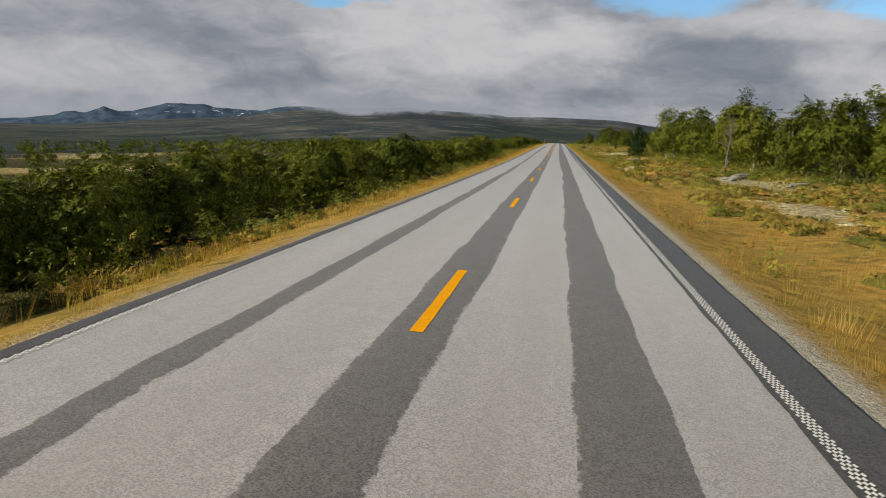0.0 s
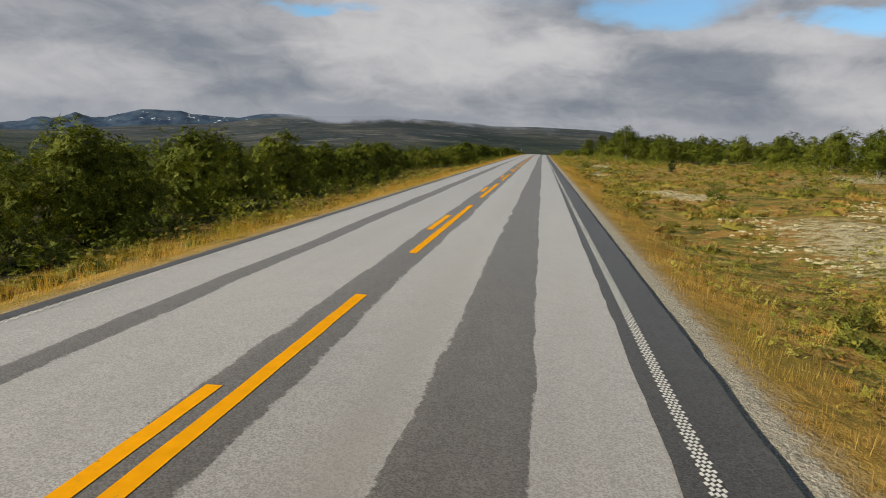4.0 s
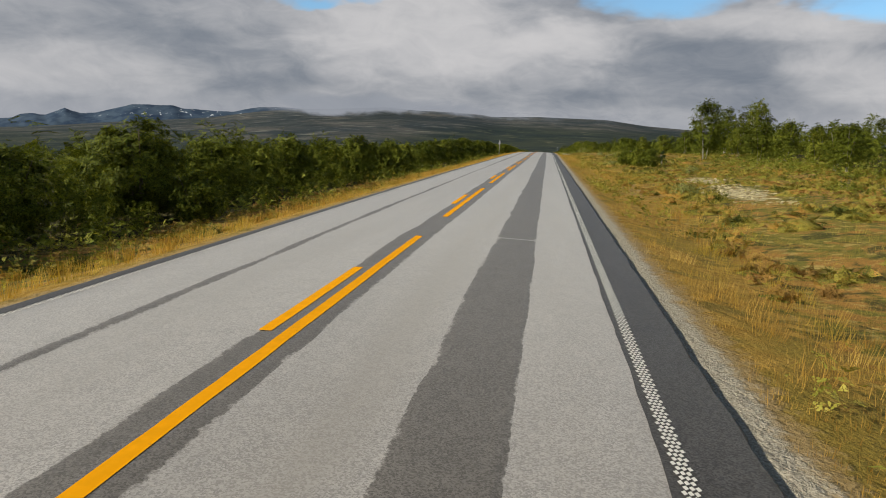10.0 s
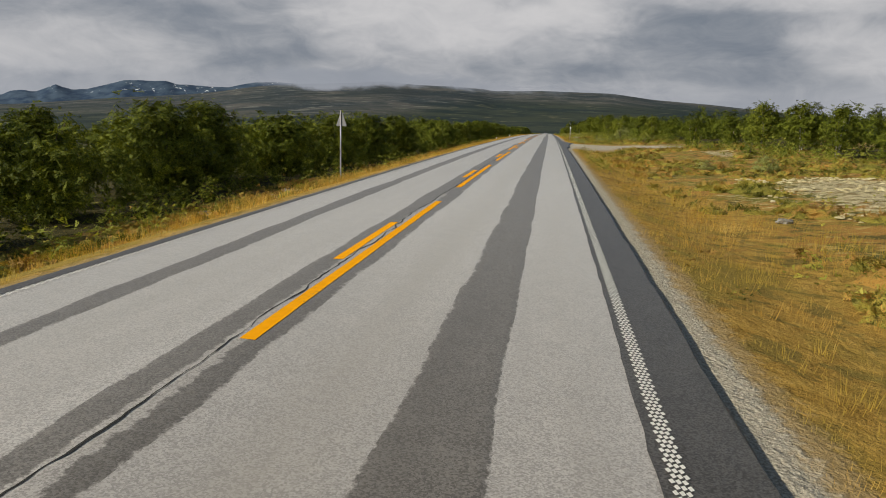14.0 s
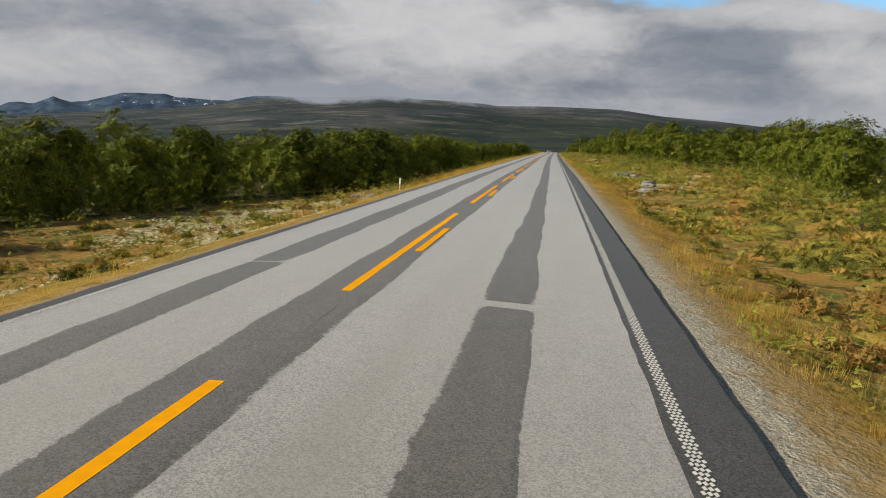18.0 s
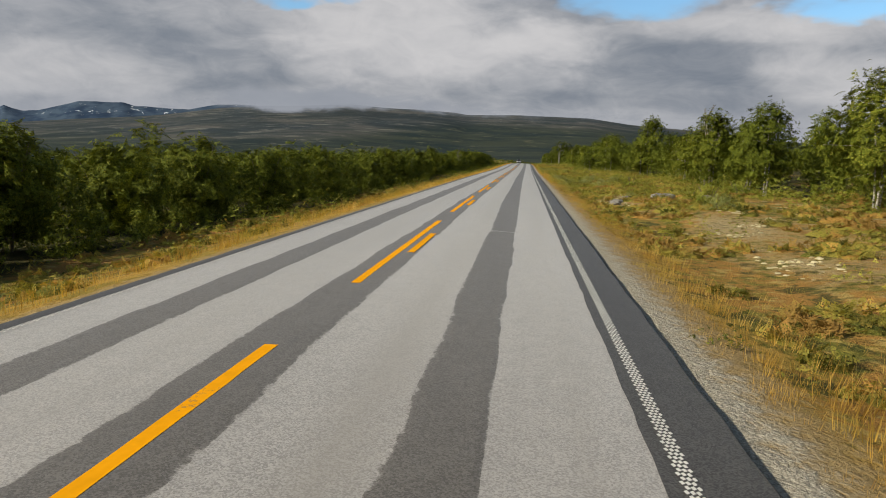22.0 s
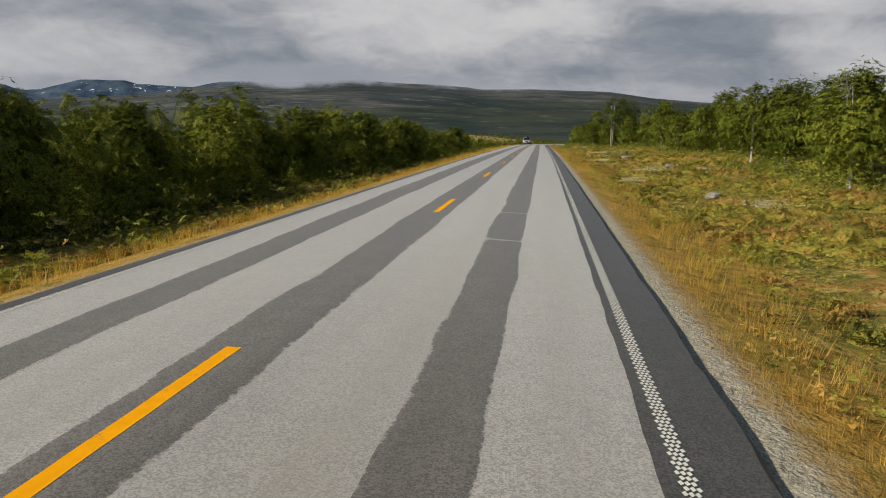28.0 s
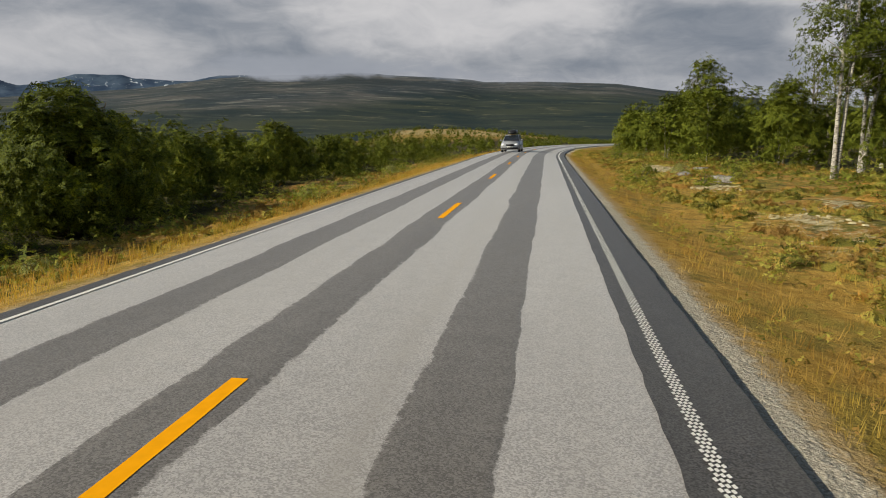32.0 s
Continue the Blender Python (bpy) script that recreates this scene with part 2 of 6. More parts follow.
M_LEAF = leaf_material("birch_leaf", (0.032, 0.044, 0.005), (0.132, 0.154, 0.014), (0.4, 0.375, 0.05), 0.1, None, 0.0, 24.0)
M_LEAF_DARK = leaf_material("juniper_leaf", (0.016, 0.032, 0.008), (0.035, 0.06, 0.014), (0.07, 0.1, 0.025), 0.1, None, 0.0, 34.0)
M_WILLOW = leaf_material("willow_leaf", (0.17, 0.19, 0.055), (0.29, 0.3, 0.1), (0.42, 0.41, 0.18), 0.22, None, 0.0, 36.0)
M_HEATH = leaf_material("heath_leaf", (0.058, 0.072, 0.014), (0.29, 0.245, 0.045), (0.5, 0.27, 0.07), 0.2, (0.3, 0.16, 0.05), 1.1, 40.0)
M_STRAW = leaf_material("straw", (0.27, 0.147, 0.029), (0.5, 0.305, 0.07), (0.64, 0.45, 0.15), 0.35, (0.4, 0.29, 0.05), 0.8)

M_BARK, n, b = material("birch_bark", 0.75)
p = n.add("ShaderNodeTexCoord").outputs["Object"]
k = n.noise(n.add("ShaderNodeMapping", {0: p, 3: (3.0, 3.0, 12.0)}).outputs[0], 2.2, 4.0, 0.6)
base(n, b, n.mix(n.ramp(k, 0.45, 0.62), col(0.5, 0.46, 0.4), col(0.09, 0.075, 0.06)))
bump(n, b, k, 0.4, 0.01)

M_TWIG = plain("brown_twig", (0.15, 0.12, 0.085), 0.85, 0.0, 0.3, 9.0)
M_ROCK, n, b = material("lichen_rock", 0.9)
p = n.add("ShaderNodeTexCoord").outputs["Object"]
k = n.noise(p, 3.0, 7.0, 0.65)
k2 = n.noise(p, 11.0, 4.0, 0.6)
c = n.mix(n.ramp(k, 0.35, 0.65), col(0.13, 0.12, 0.105), col(0.31, 0.285, 0.245))
base(n, b, n.mix(n.ramp(k2, 0.55, 0.7), c, col(0.42, 0.38, 0.29)))
bump(n, b, k, 0.7, 0.05)

M_LICHEN = leaf_material("reindeer_lichen", (0.33, 0.275, 0.14), (0.47, 0.405, 0.235), (0.58, 0.515, 0.335), 0.05)


def ground_material():
    m, n, b = material("heath_ground", 0.95, 0.0, 0.1)
    p = n.add("ShaderNodeNewGeometry").outputs["Position"]
    att = n.add("ShaderNodeVertexColor")
    att.layer_name = "cover"
    s = n.add("ShaderNodeSeparateColor", {0: att.outputs[0]})
    gold, lichen, gravel = s.outputs
    n1, n2, n3 = n.noise(p, 0.45, 6.0, 0.6), n.noise(p, 3.5, 6.0, 0.65), n.noise(p, 18.0, 4.0, 0.65)
    green = n.mix(n.ramp(n2, 0.3, 0.7), col(0.1, 0.105, 0.02), col(0.235, 0.2, 0.04))
    rust = n.mix(n3, col(0.24, 0.12, 0.031), col(0.46, 0.25, 0.065))
    nh, nd, ny = n.noise(p, 1.9, 5.0, 0.62), n.noise(p, 1.2, 5.0, 0.65, 0.6), n.noise(p, 2.8, 4.0, 0.6)
    heath = n.mix(n.ramp(n.math("ADD", nh, n.math("MULTIPLY", n.math("SUBTRACT", n1, 0.5), 0.9)), 0.4, 0.6), green, rust)
    heath = n.mix(n.math("MULTIPLY", n.ramp(ny, 0.54, 0.64), 0.75), heath, col(0.46, 0.34, 0.11))
    heath = n.mix(n.math("MULTIPLY", n.ramp(nd, 0.53, 0.62), 0.85), heath, col(0.05, 0.058, 0.018))
    gcol = n.mix(n.ramp(n2, 0.3, 0.7), col(0.3, 0.172, 0.03), col(0.5, 0.31, 0.07))
    gcol = n.mix(n.math("MULTIPLY", n.ramp(nd, 0.53, 0.62), 0.6), gcol, col(0.1, 0.095, 0.025))
    gcol = n.mix(n.math("MULTIPLY", n.ramp(n1, 0.46, 0.64), 0.8), gcol, col(0.25, 0.19, 0.036))
    jit = n.math("ADD", n.math("MULTIPLY", n.math("SUBTRACT", n2, 0.5), 1.3), n.math("MULTIPLY", n.math("SUBTRACT", n3, 0.5), 0.6))
    n0 = n.noise(p, 0.16, 4.0, 0.6)
    gjit = n.math("ADD", jit, n.math("MULTIPLY", n.math("SUBTRACT", n0, 0.5), 2.0))
    c = n.mix(n.ramp(n.math("ADD", gold, gjit), 0.25, 0.8), heath, gcol)
    lich = n.mix(n.ramp(n.math("ADD", n.math("MULTIPLY", n2, 0.6), n.math("MULTIPLY", n3, 0.4)), 0.38, 0.6), col(0.15, 0.115, 0.05), col(0.58, 0.51, 0.32))
    c = n.mix(n.ramp(n.math("ADD", lichen, jit), 0.42, 0.72), c, lich)
    soil = n.mix(n3, col(0.25, 0.16, 0.06), col(0.46, 0.34, 0.165))
    c = n.mix(n.ramp(n.math("ADD", gravel, n.math("MULTIPLY", jit, 0.7)), 0.12, 0.42), c, soil)
    n4 = n.noise(p, 46.0, 3.0, 0.7)
    grav = n.mix(n.ramp(n4, 0.3, 0.7), col(0.24, 0.21, 0.165), col(0.6, 0.54, 0.43))
    c = n.mix(n.ramp(n.math("ADD", gravel, n.math("MULTIPLY", jit, 0.5)), 0.45, 0.75), c, grav)
    # leaf litter, coloured darker to stand for the shade under the scrub
    shade_litter = n.mix(n3, col(0.022, 0.024, 0.008), col(0.06, 0.055, 0.02))
    c = n.mix(n.ramp(n.math("ADD", att.outputs[1], n.math("MULTIPLY", jit, 0.6)), 0.35, 0.75), c, shade_litter)
    n5 = n.noise(p, 60.0, 3.0, 0.75)
    near = n.math("SUBTRACT", 1.0, n.ramp(gravel, 0.2, 0.6))
    c = n.mix(n.math("MULTIPLY", n.math("MULTIPLY", n.ramp(n5, 0.54, 0.7), 0.5), near), c, col(0.52, 0.35, 0.11))
    c = n.mix(n.math("MULTIPLY", n.math("MULTIPLY", n.ramp(n5, 0.47, 0.34), 0.6), near), c, col(0.06, 0.052, 0.016))
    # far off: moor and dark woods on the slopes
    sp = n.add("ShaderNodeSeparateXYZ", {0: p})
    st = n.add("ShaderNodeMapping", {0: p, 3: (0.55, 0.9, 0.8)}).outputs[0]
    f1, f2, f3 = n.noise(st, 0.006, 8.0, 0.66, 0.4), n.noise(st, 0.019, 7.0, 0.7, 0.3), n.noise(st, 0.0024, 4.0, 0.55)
    # distance haze is mixed into these slate-blue tones
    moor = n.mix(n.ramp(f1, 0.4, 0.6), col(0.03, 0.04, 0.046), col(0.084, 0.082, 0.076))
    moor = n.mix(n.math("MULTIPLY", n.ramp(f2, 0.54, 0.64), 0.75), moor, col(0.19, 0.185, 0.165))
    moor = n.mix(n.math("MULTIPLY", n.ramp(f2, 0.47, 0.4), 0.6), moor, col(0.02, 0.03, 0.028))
    # broad dark patches paint the clouds' shade on the moor
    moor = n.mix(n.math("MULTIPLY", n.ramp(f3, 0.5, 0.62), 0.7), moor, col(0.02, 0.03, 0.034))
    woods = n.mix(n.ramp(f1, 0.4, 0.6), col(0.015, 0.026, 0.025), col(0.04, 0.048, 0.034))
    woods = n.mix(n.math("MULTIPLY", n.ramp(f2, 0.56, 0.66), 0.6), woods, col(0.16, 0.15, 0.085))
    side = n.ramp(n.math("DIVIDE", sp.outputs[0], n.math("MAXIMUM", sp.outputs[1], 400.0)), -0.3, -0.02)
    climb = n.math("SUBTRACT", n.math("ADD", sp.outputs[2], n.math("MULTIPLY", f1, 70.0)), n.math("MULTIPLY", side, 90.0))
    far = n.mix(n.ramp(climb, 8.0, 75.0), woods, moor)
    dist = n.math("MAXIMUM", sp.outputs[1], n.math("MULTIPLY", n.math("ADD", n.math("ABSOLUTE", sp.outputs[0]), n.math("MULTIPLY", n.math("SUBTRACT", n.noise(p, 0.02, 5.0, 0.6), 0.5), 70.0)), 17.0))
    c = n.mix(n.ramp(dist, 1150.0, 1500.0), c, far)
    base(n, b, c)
    bump(n, b, n.math("ADD", n2, n.math("MULTIPLY", n3, 0.5)), 0.8, 0.12)
    return m


M_GROUND = ground_material()


# ---- the road's line and the lie of the land ----
S = np.arange(-200.0, 1301.0, 1.0)
_sl = np.interp(S, np.arange(26) * 40.0, SLOPE)
_hd = np.interp(S, np.arange(26) * 40.0, HEAD) + np.clip((S - 808) / 330.0, 0, 1.0)
_i0 = 200
ROAD_Z = np.concatenate([[0], np.cumsum((_sl[1:] + _sl[:-1]) / 2)])
ROAD_X = np.concatenate([[0], np.cumsum((np.sin(_hd[1:]) + np.sin(_hd[:-1])) / 2)])
ROAD_Y = np.concatenate([[0], np.cumsum((np.cos(_hd[1:]) + np.cos(_hd[:-1])) / 2)])
ROAD_Z, ROAD_X, ROAD_Y = ROAD_Z - ROAD_Z[_i0], ROAD_X - ROAD_X[_i0], ROAD_Y - ROAD_Y[_i0]


def hash2(ix, iy, seed):
    h = (ix.astype(np.int64) * 374761393 + iy.astype(np.int64) * 668265263 + seed * 974634721) & 0x7FFFFFFF
    h = ((h ^ (h >> 13)) * 1274126177) & 0x7FFFFFFF
    return ((h ^ (h >> 16)) & 0xFFFF) / 65535.0


def vnoise(x, y, seed=0, octaves=1):
    """Value noise from -1 to 1."""
    x, y = np.asarray(x, float), np.asarray(y, float)
    total, amp, norm = 0.0, 1.0, 0.0
    for o in range(octaves):
        ix, iy = np.floor(x), np.floor(y)
        fx, fy = x - ix, y - iy
        fx, fy = fx * fx * (3 - 2 * fx), fy * fy * (3 - 2 * fy)
        a, b_ = hash2(ix, iy, seed + o), hash2(ix + 1, iy, seed + o)
        c_, d_ = hash2(ix, iy + 1, seed + o), hash2(ix + 1, iy + 1, seed + o)
        total = total + amp * ((a * (1 - fx) + b_ * fx) * (1 - fy) + (c_ * (1 - fx) + d_ * fx) * fy)
        norm += amp
        amp, x, y = amp * 0.5, x * 2.03 + 17.1, y * 2.03 + 5.3
    return total / norm * 2 - 1


def to_road(x, y):
    """The place along the road and the distance from its centre line, right positive."""
    x, y = np.atleast_1d(np.asarray(x, float)), np.atleast_1d(np.asarray(y, float))
    s = np.clip(y, -200, 1300)
    curved = y > 780
    if curved.any():
        cx, cy = x[curved], y[curved]
        out = np.empty(len(cx))
        rx, ry = ROAD_X[960::4], ROAD_Y[960::4]
        for a in range(0, len(cx), 2000):
            d2 = (cx[a:a + 2000, None] - rx) ** 2 + (cy[a:a + 2000, None] - ry) ** 2
            out[a:a + 2000] = S[960::4][d2.argmin(1)]
        s[curved] = out
    h = np.interp(s, S, _hd)
    qx, qy = np.interp(s, S, ROAD_X), np.interp(s, S, ROAD_Y)
    along = (x - qx) * np.sin(h) + (y - qy) * np.cos(h)
    s2 = np.where(curved, np.clip(s + np.clip(along, -4, 4), -200, 1300), s)
    qx, qy = np.interp(s2, S, ROAD_X), np.interp(s2, S, ROAD_Y)
    h = np.interp(s2, S, _hd)
    return s2, (x - qx) * np.cos(h) - (y - qy) * np.sin(h)


def on_road(s, u, dz=0.0):
    """The world's place of a point of the road's surface."""
    s, u = np.asarray(s, float), np.asarray(u, float)
    h = np.interp(s, S, _hd)
    x = np.interp(s, S, ROAD_X) + u * np.cos(h)
    y = np.interp(s, S, ROAD_Y) - u * np.sin(h)
    z = np.interp(s, S, ROAD_Z) - np.where(u > 0, CROWN_R, CROWN_L) * np.sqrt(u * u + 0.04) + dz
    return np.stack(np.broadcast_arrays(x, y, z), -1)


CUT_U = [-1500, -600, -300, -100, -45, -22, -11, -7.5, -5.2, -3.8, -3.25, 0, 3.6, 4.2, 5.3, 6.6, 9, 14, 26, 60, 200, 600, 1500]
CUT_Z = [-40, -30, -16, -4.6, -2.9, -2.2, -1.7, -1.3, -0.7, -0.27, -0.2, -0.06, -0.18, -0.22, -0.45, -0.5, -0.25, 0.0, 0.5, 1.6, 6, 10, 14]
RIDGE_AZ = [-1.3, -0.9, -0.695, -0.549, -0.5, -0.45, -0.39, -0.32, -0.25, -0.2, -0.146, -0.102, -0.087, -0.0135, 0.0825, 0.138, 0.215, 0.2755, 0.36, 0.47, 0.9]
RIDGE_EL = [0.002, 0.0055, 0.021, 0.03, 0.0365, 0.043, 0.0475, 0.0497, 0.053, 0.0495, 0.0485, 0.046, 0.0435, 0.0448, 0.0435, 0.037, 0.0326, 0.0275, 0.021, 0.017, 0.014]


def turnout_weight(s, u):
    """1 on the gravel track that leaves the road on the right, 0 off it."""
    mouth = 1.6 - np.sqrt(((s - 390.5) / 8.0) ** 2 + ((u - 4.5) / 3.5) ** 2)
    track = 1.7 - np.abs(s - 391.5 - 0.2 * (u - 6)) / 2.6 - np.clip((u - 34) / 4, 0, 2)
    return np.clip(np.maximum(mouth, track), 0, 1) * (u > 3)


def ground_z(x, y):
    x, y = np.atleast_1d(np.asarray(x, float)), np.atleast_1d(np.asarray(y, float))
    s, u = to_road(x, y)
    z = np.interp(s, S, ROAD_Z) + np.interp(u, CUT_U, CUT_Z)
    away = np.clip((np.abs(u) - 4.6) / 6.0, 0, 1)
    z = z + away * (0.22 * vnoise(x / 2.6, y / 2.6, 3, 2) + 0.45 * vnoise(x / 17.0, y / 17.0, 9, 2))
    w = turnout_weight(s, u)
    z = z * (1 - w) + (np.interp(s, S, ROAD_Z) - 0.19 - 0.01 * np.clip(u - 4, 0, 40)) * w
    z = z + 10.0 * np.exp(-((x + 62) / 70.0) ** 2 - ((y - 1130) / 75.0) ** 2)
    # the slopes that rise to the hills ahead
    az = x / np.maximum(y - 330.0, 300.0)
    reach = 4600.0 / (0.985 + 0.173 * np.clip(-az, 0, 1.5))
    far = np.clip((y - 1100) / (reach - 1100), 0, 1)
    crest = np.interp(az, RIDGE_AZ, RIDGE_EL) * (reach - 330) + 6
    rise = far * far * (3 - 2 * far)
    lumps = 12 * vnoise(x / 520.0, y / 420.0, 21, 3) * np.clip(far * 4, 0, 1) * (1 - rise)
    z = z * (1 - rise) + crest * rise + lumps + 8 * vnoise(x / 420.0, y / 330.0, 6, 2) * np.clip(far * 6, 0, 1) * (1 - 0.9 * rise)
    return z


# ---- mesh helpers ----
def mesh_from(name, verts, faces, mat, smooth=False):
    verts, faces = np.asarray(verts, np.float32), np.asarray(faces, np.int32)
    me = bpy.data.meshes.new(name)
    nf, k = faces.shape
    me.vertices.add(len(verts))
    me.vertices.foreach_set("co", verts.ravel())
    me.loops.add(nf * k)
    me.loops.foreach_set("vertex_index", faces.ravel())
    me.polygons.add(nf)
    me.polygons.foreach_set("loop_start", np.arange(0, nf * k, k, dtype=np.int32))
    me.polygons.foreach_set("use_smooth", np.full(nf, smooth))
    me.materials.append(mat)
    me.update(calc_edges=True)
    return me


def part(name, me, parent=None, label=""):
    ob = new(name, me)
    ob.parent = parent
    if label:
        ob["label"] = label
    return ob


def bm_mesh(name, bm, mat, smooth=False):
    me = bpy.data.meshes.new(name)
    bm.to_mesh(me)
    bm.free()
    if smooth:
        for f in me.polygons:
            f.use_smooth = True
    me.materials.append(mat)
    return me


def grid_faces(nr, nc):
    i = np.arange(nr - 1)[:, None] * nc + np.arange(nc - 1)[None, :]
    i = i.ravel()
    return np.stack([i, i + 1, i + nc + 1, i + nc], 1)


def ribbon(name, mat, s, left, right, dz, parent, label=""):
    """A flat band along the road between two distances from its centre line."""
    left, right = left + 0 * s, right + 0 * s
    across = [0, 1] if np.all(left * right >= 0) or np.max(right - left) < 0.3 else [0, 0.25, 0.5, 0.75, 1]
    cols = []
    for f in across:
        u = left + (right - left) * f
        cols.append(on_road(s, np.where(np.abs(u) < 0.12, 0, u) if 0 < f < 1 else u, dz))
    v = np.stack(cols, 1).reshape(-1, 3)
    return part(name, mesh_from(name, v, grid_faces(len(s), len(across)), mat), parent, label)


# ---- ground ----
xs = np.concatenate([-np.geomspace(5600, 62, 64), np.arange(-58, -16, 3.0), np.arange(-16, -3, 0.65), [-3.2, -1.5, 0, 1.5, 3.5],
                     np.arange(3.7, 20, 0.65), np.arange(20, 60, 3.0), np.geomspace(62, 5600, 50)])
ys = np.concatenate([np.arange(-190, -20, 12.0), np.arange(-20, 905, 2.5), np.arange(905, 1300, 9.0), np.geomspace(1310, 4930, 110)])
gx, gy = np.meshgrid(xs, ys)
gx = gx + np.interp(gy, ROAD_Y[:1001], ROAD_X[:1001]) * (np.abs(gx) < 60)
gz = ground_z(gx.ravel(), gy.ravel())
gv = np.stack([gx.ravel(), gy.ravel(), gz], 1)
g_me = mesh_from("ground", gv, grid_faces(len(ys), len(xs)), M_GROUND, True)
gs, gu = to_road(gv[:, 0], gv[:, 1])

# where the birch scrub begins on either side, and how tall it is
LEFT_S = [-60, 0, 12, 20, 40, 84, 95, 110, 130, 150, 160, 170, 186, 198, 210, 226, 231, 238, 250, 275, 300, 325, 355, 380, 393, 404, 414, 425, 440, 458, 464, 480, 505, 535, 556, 566, 620, 650, 680, 722, 735, 750, 774, 800, 860, 1100]
LEFT_U = [8, 7.6, 7.6, 9.3, 10.6, 9.2, 10, 11, 13, 13.8, 14.5, 17, 18.5, 10, 11.3, 12, 11.9, 11.7, 11.5, 11.6, 11.5, 11.3, 11.8, 11, 8.6, 7.6, 9.5, 16, 19, 17, 11, 13, 10.3, 12.5, 11.5, 13, 14.5, 11, 13.2, 11.3, 11.8, 13, 13, 14.5, 14, 14]
LEFT_H = [2.5, 2.5, 2.4, 2.5, 3.1, 2.6, 2.9, 3.3, 3.4, 3.2, 3.2, 3.6, 3.5, 2.8, 3.0, 2.9, 3.2, 3.2, 3.3, 3.3, 3.1, 3.2, 3.5, 3.3, 2.8, 2.7, 3.1, 4.3, 4.5, 4.2, 4.2, 4.2, 3.9, 4.0, 3.3, 3.9, 4.4, 4.0, 4.6, 4.4, 4.3, 4.1, 3.8, 3.4, 2.5, 2.3]
RIGHT_S = [-60, 0, 45, 58, 90, 97, 102, 175, 185, 215, 235, 262, 290, 340, 370, 410, 425, 450, 480, 515, 545, 575, 590, 615, 650, 690, 715, 735, 760, 785, 800, 830, 900, 1100]
RIGHT_U = [20, 18.5, 17.5, 14.5, 13, 13, 25, 28, 17, 17, 16.5, 18, 22, 28, 17, 13, 12.5, 14, 19, 15, 15.5, 15, 18, 15, 14, 14, 18, 16, 19, 16, 12, 9, 9, 10]
RIGHT_H = [5.0, 5.2, 5.2, 4.8, 4.6, 4.6, 4.0, 3.6, 3.4, 4.1, 4.4, 3.6, 3.6, 3.8, 3.3, 3.1, 3.1, 3.4, 3.7, 4.2, 4.6, 4.9, 4.7, 4.6, 4.3, 4.4, 4.7, 4.8, 4.9, 5.0, 4.7, 4.5, 4.2, 4.0]

# pale lichen heath: centre along, centre across, half length, half width
LICHEN_SOUTH = [(26, 9.8, 5, 1.6), (42, 12, 8, 2.5), (64, -46, 18, 6), (108, -76, 24, 9), (61, 7.2, 2.5, 1.2), (82, 10.5, 6, 2), (107, 10.3, 13, 3.2), (114, 16, 10, 4), (130, 9.5, 7, 2), (147, 27, 8, 6),
                (153, 7.2, 3, 0.8), (176, 9.5, 4, 1.2), (178, 8.1, 4.5, 1.6), (191, 7.8, 2, 0.8), (199.5, 8.3, 2, 1), (206.6, 15.4, 4, 1.5), (262, 10.2, 4.5, 1.5), (271, 10.6, 3.5, 1.2)]
LICHEN_MIDDLE = [(334, 14, 6, 2.5), (348, 12, 9, 3.2), (348, -7, 4, 1), (313, -9, 5, 2), (320, -13, 5, 2), (372, 13, 4, 1.5), (409, 7, 4.5, 0.9), (441, -6.8, 12, 1.8), (446, -11, 12, 3), (453, -7.6, 4, 1.6), (459, 8.2, 3, 1.0),
                 (475.5, 10.5, 3, 4), (485, 9.8, 3, 1.5), (493.5, 11, 3, 2.5), (478, 8.2, 2, 1.0)]
LICHEN_NORTH = [(501, 7.0, 3, 1.1), (505, 7.8, 3.5, 1.2), (508.5, 7.2, 2.5, 1.0), (530, 8.2, 2.5, 0.9), (537, 8.8, 4.5, 1.6), (549.5, 6.7, 3, 0.9), (557, 8.2, 3, 2.0), (682, 9.4, 3, 1.2), (694.5, 6.8, 3, 1), (701, 8.6, 3.5, 1.3),
                (720, 7.4, 3.5, 1.2), (734, 8.2, 4, 1.4), (743, 7.4, 3.5, 1.1), (745, 10, 5, 2), (758, 10, 4, 1), (774, 8.8, 2.5, 1.0), (780, 11.6, 2.5, 1), (787, 9.2, 3, 1.4), (800, 9, 5, 1.5), (850, -40, 40, 9)]
LICHEN = LICHEN_SOUTH + LICHEN_MIDDLE + LICHEN_NORTH
# open stretches of golden grass on the right side
GOLD = [(-20, 40, 10), (40, 75, 6.5), (75, 130, 5.5), (130, 250, 6.0), (250, 345, 8.5), (345, 380, 7), (395, 540, 5.5), (540, 625, 5.2), (625, 700, 6.2), (700, 750, 6), (750, 800, 9), (800, 1300, 7)]
gold_edge = np.interp(gs, [v for q in GOLD for v in (q[0] + 8, q[1] - 8)], [v for q in GOLD for v in (q[2], q[2])])
gold = np.clip(1.15 - np.abs(gu - 4) / np.maximum(gold_edge - 4, 0.5) * 0.8, 0, 1) * (gu > 0)
gold = np.where(gu < 0, np.clip((np.interp(gs, [130, 145, 188, 200], [6.2, 10, 10.5, 6.4]) + gu) / 1.6, 0, 0.8), gold)
lich = np.zeros(len(gs))
for cs, cu, hs, hu in LICHEN:
    lich = np.maximum(lich, np.clip(1.15 - np.sqrt(((gs - cs) / hs) ** 2 + ((gu - cu) / hu) ** 2), 0, 0.8))
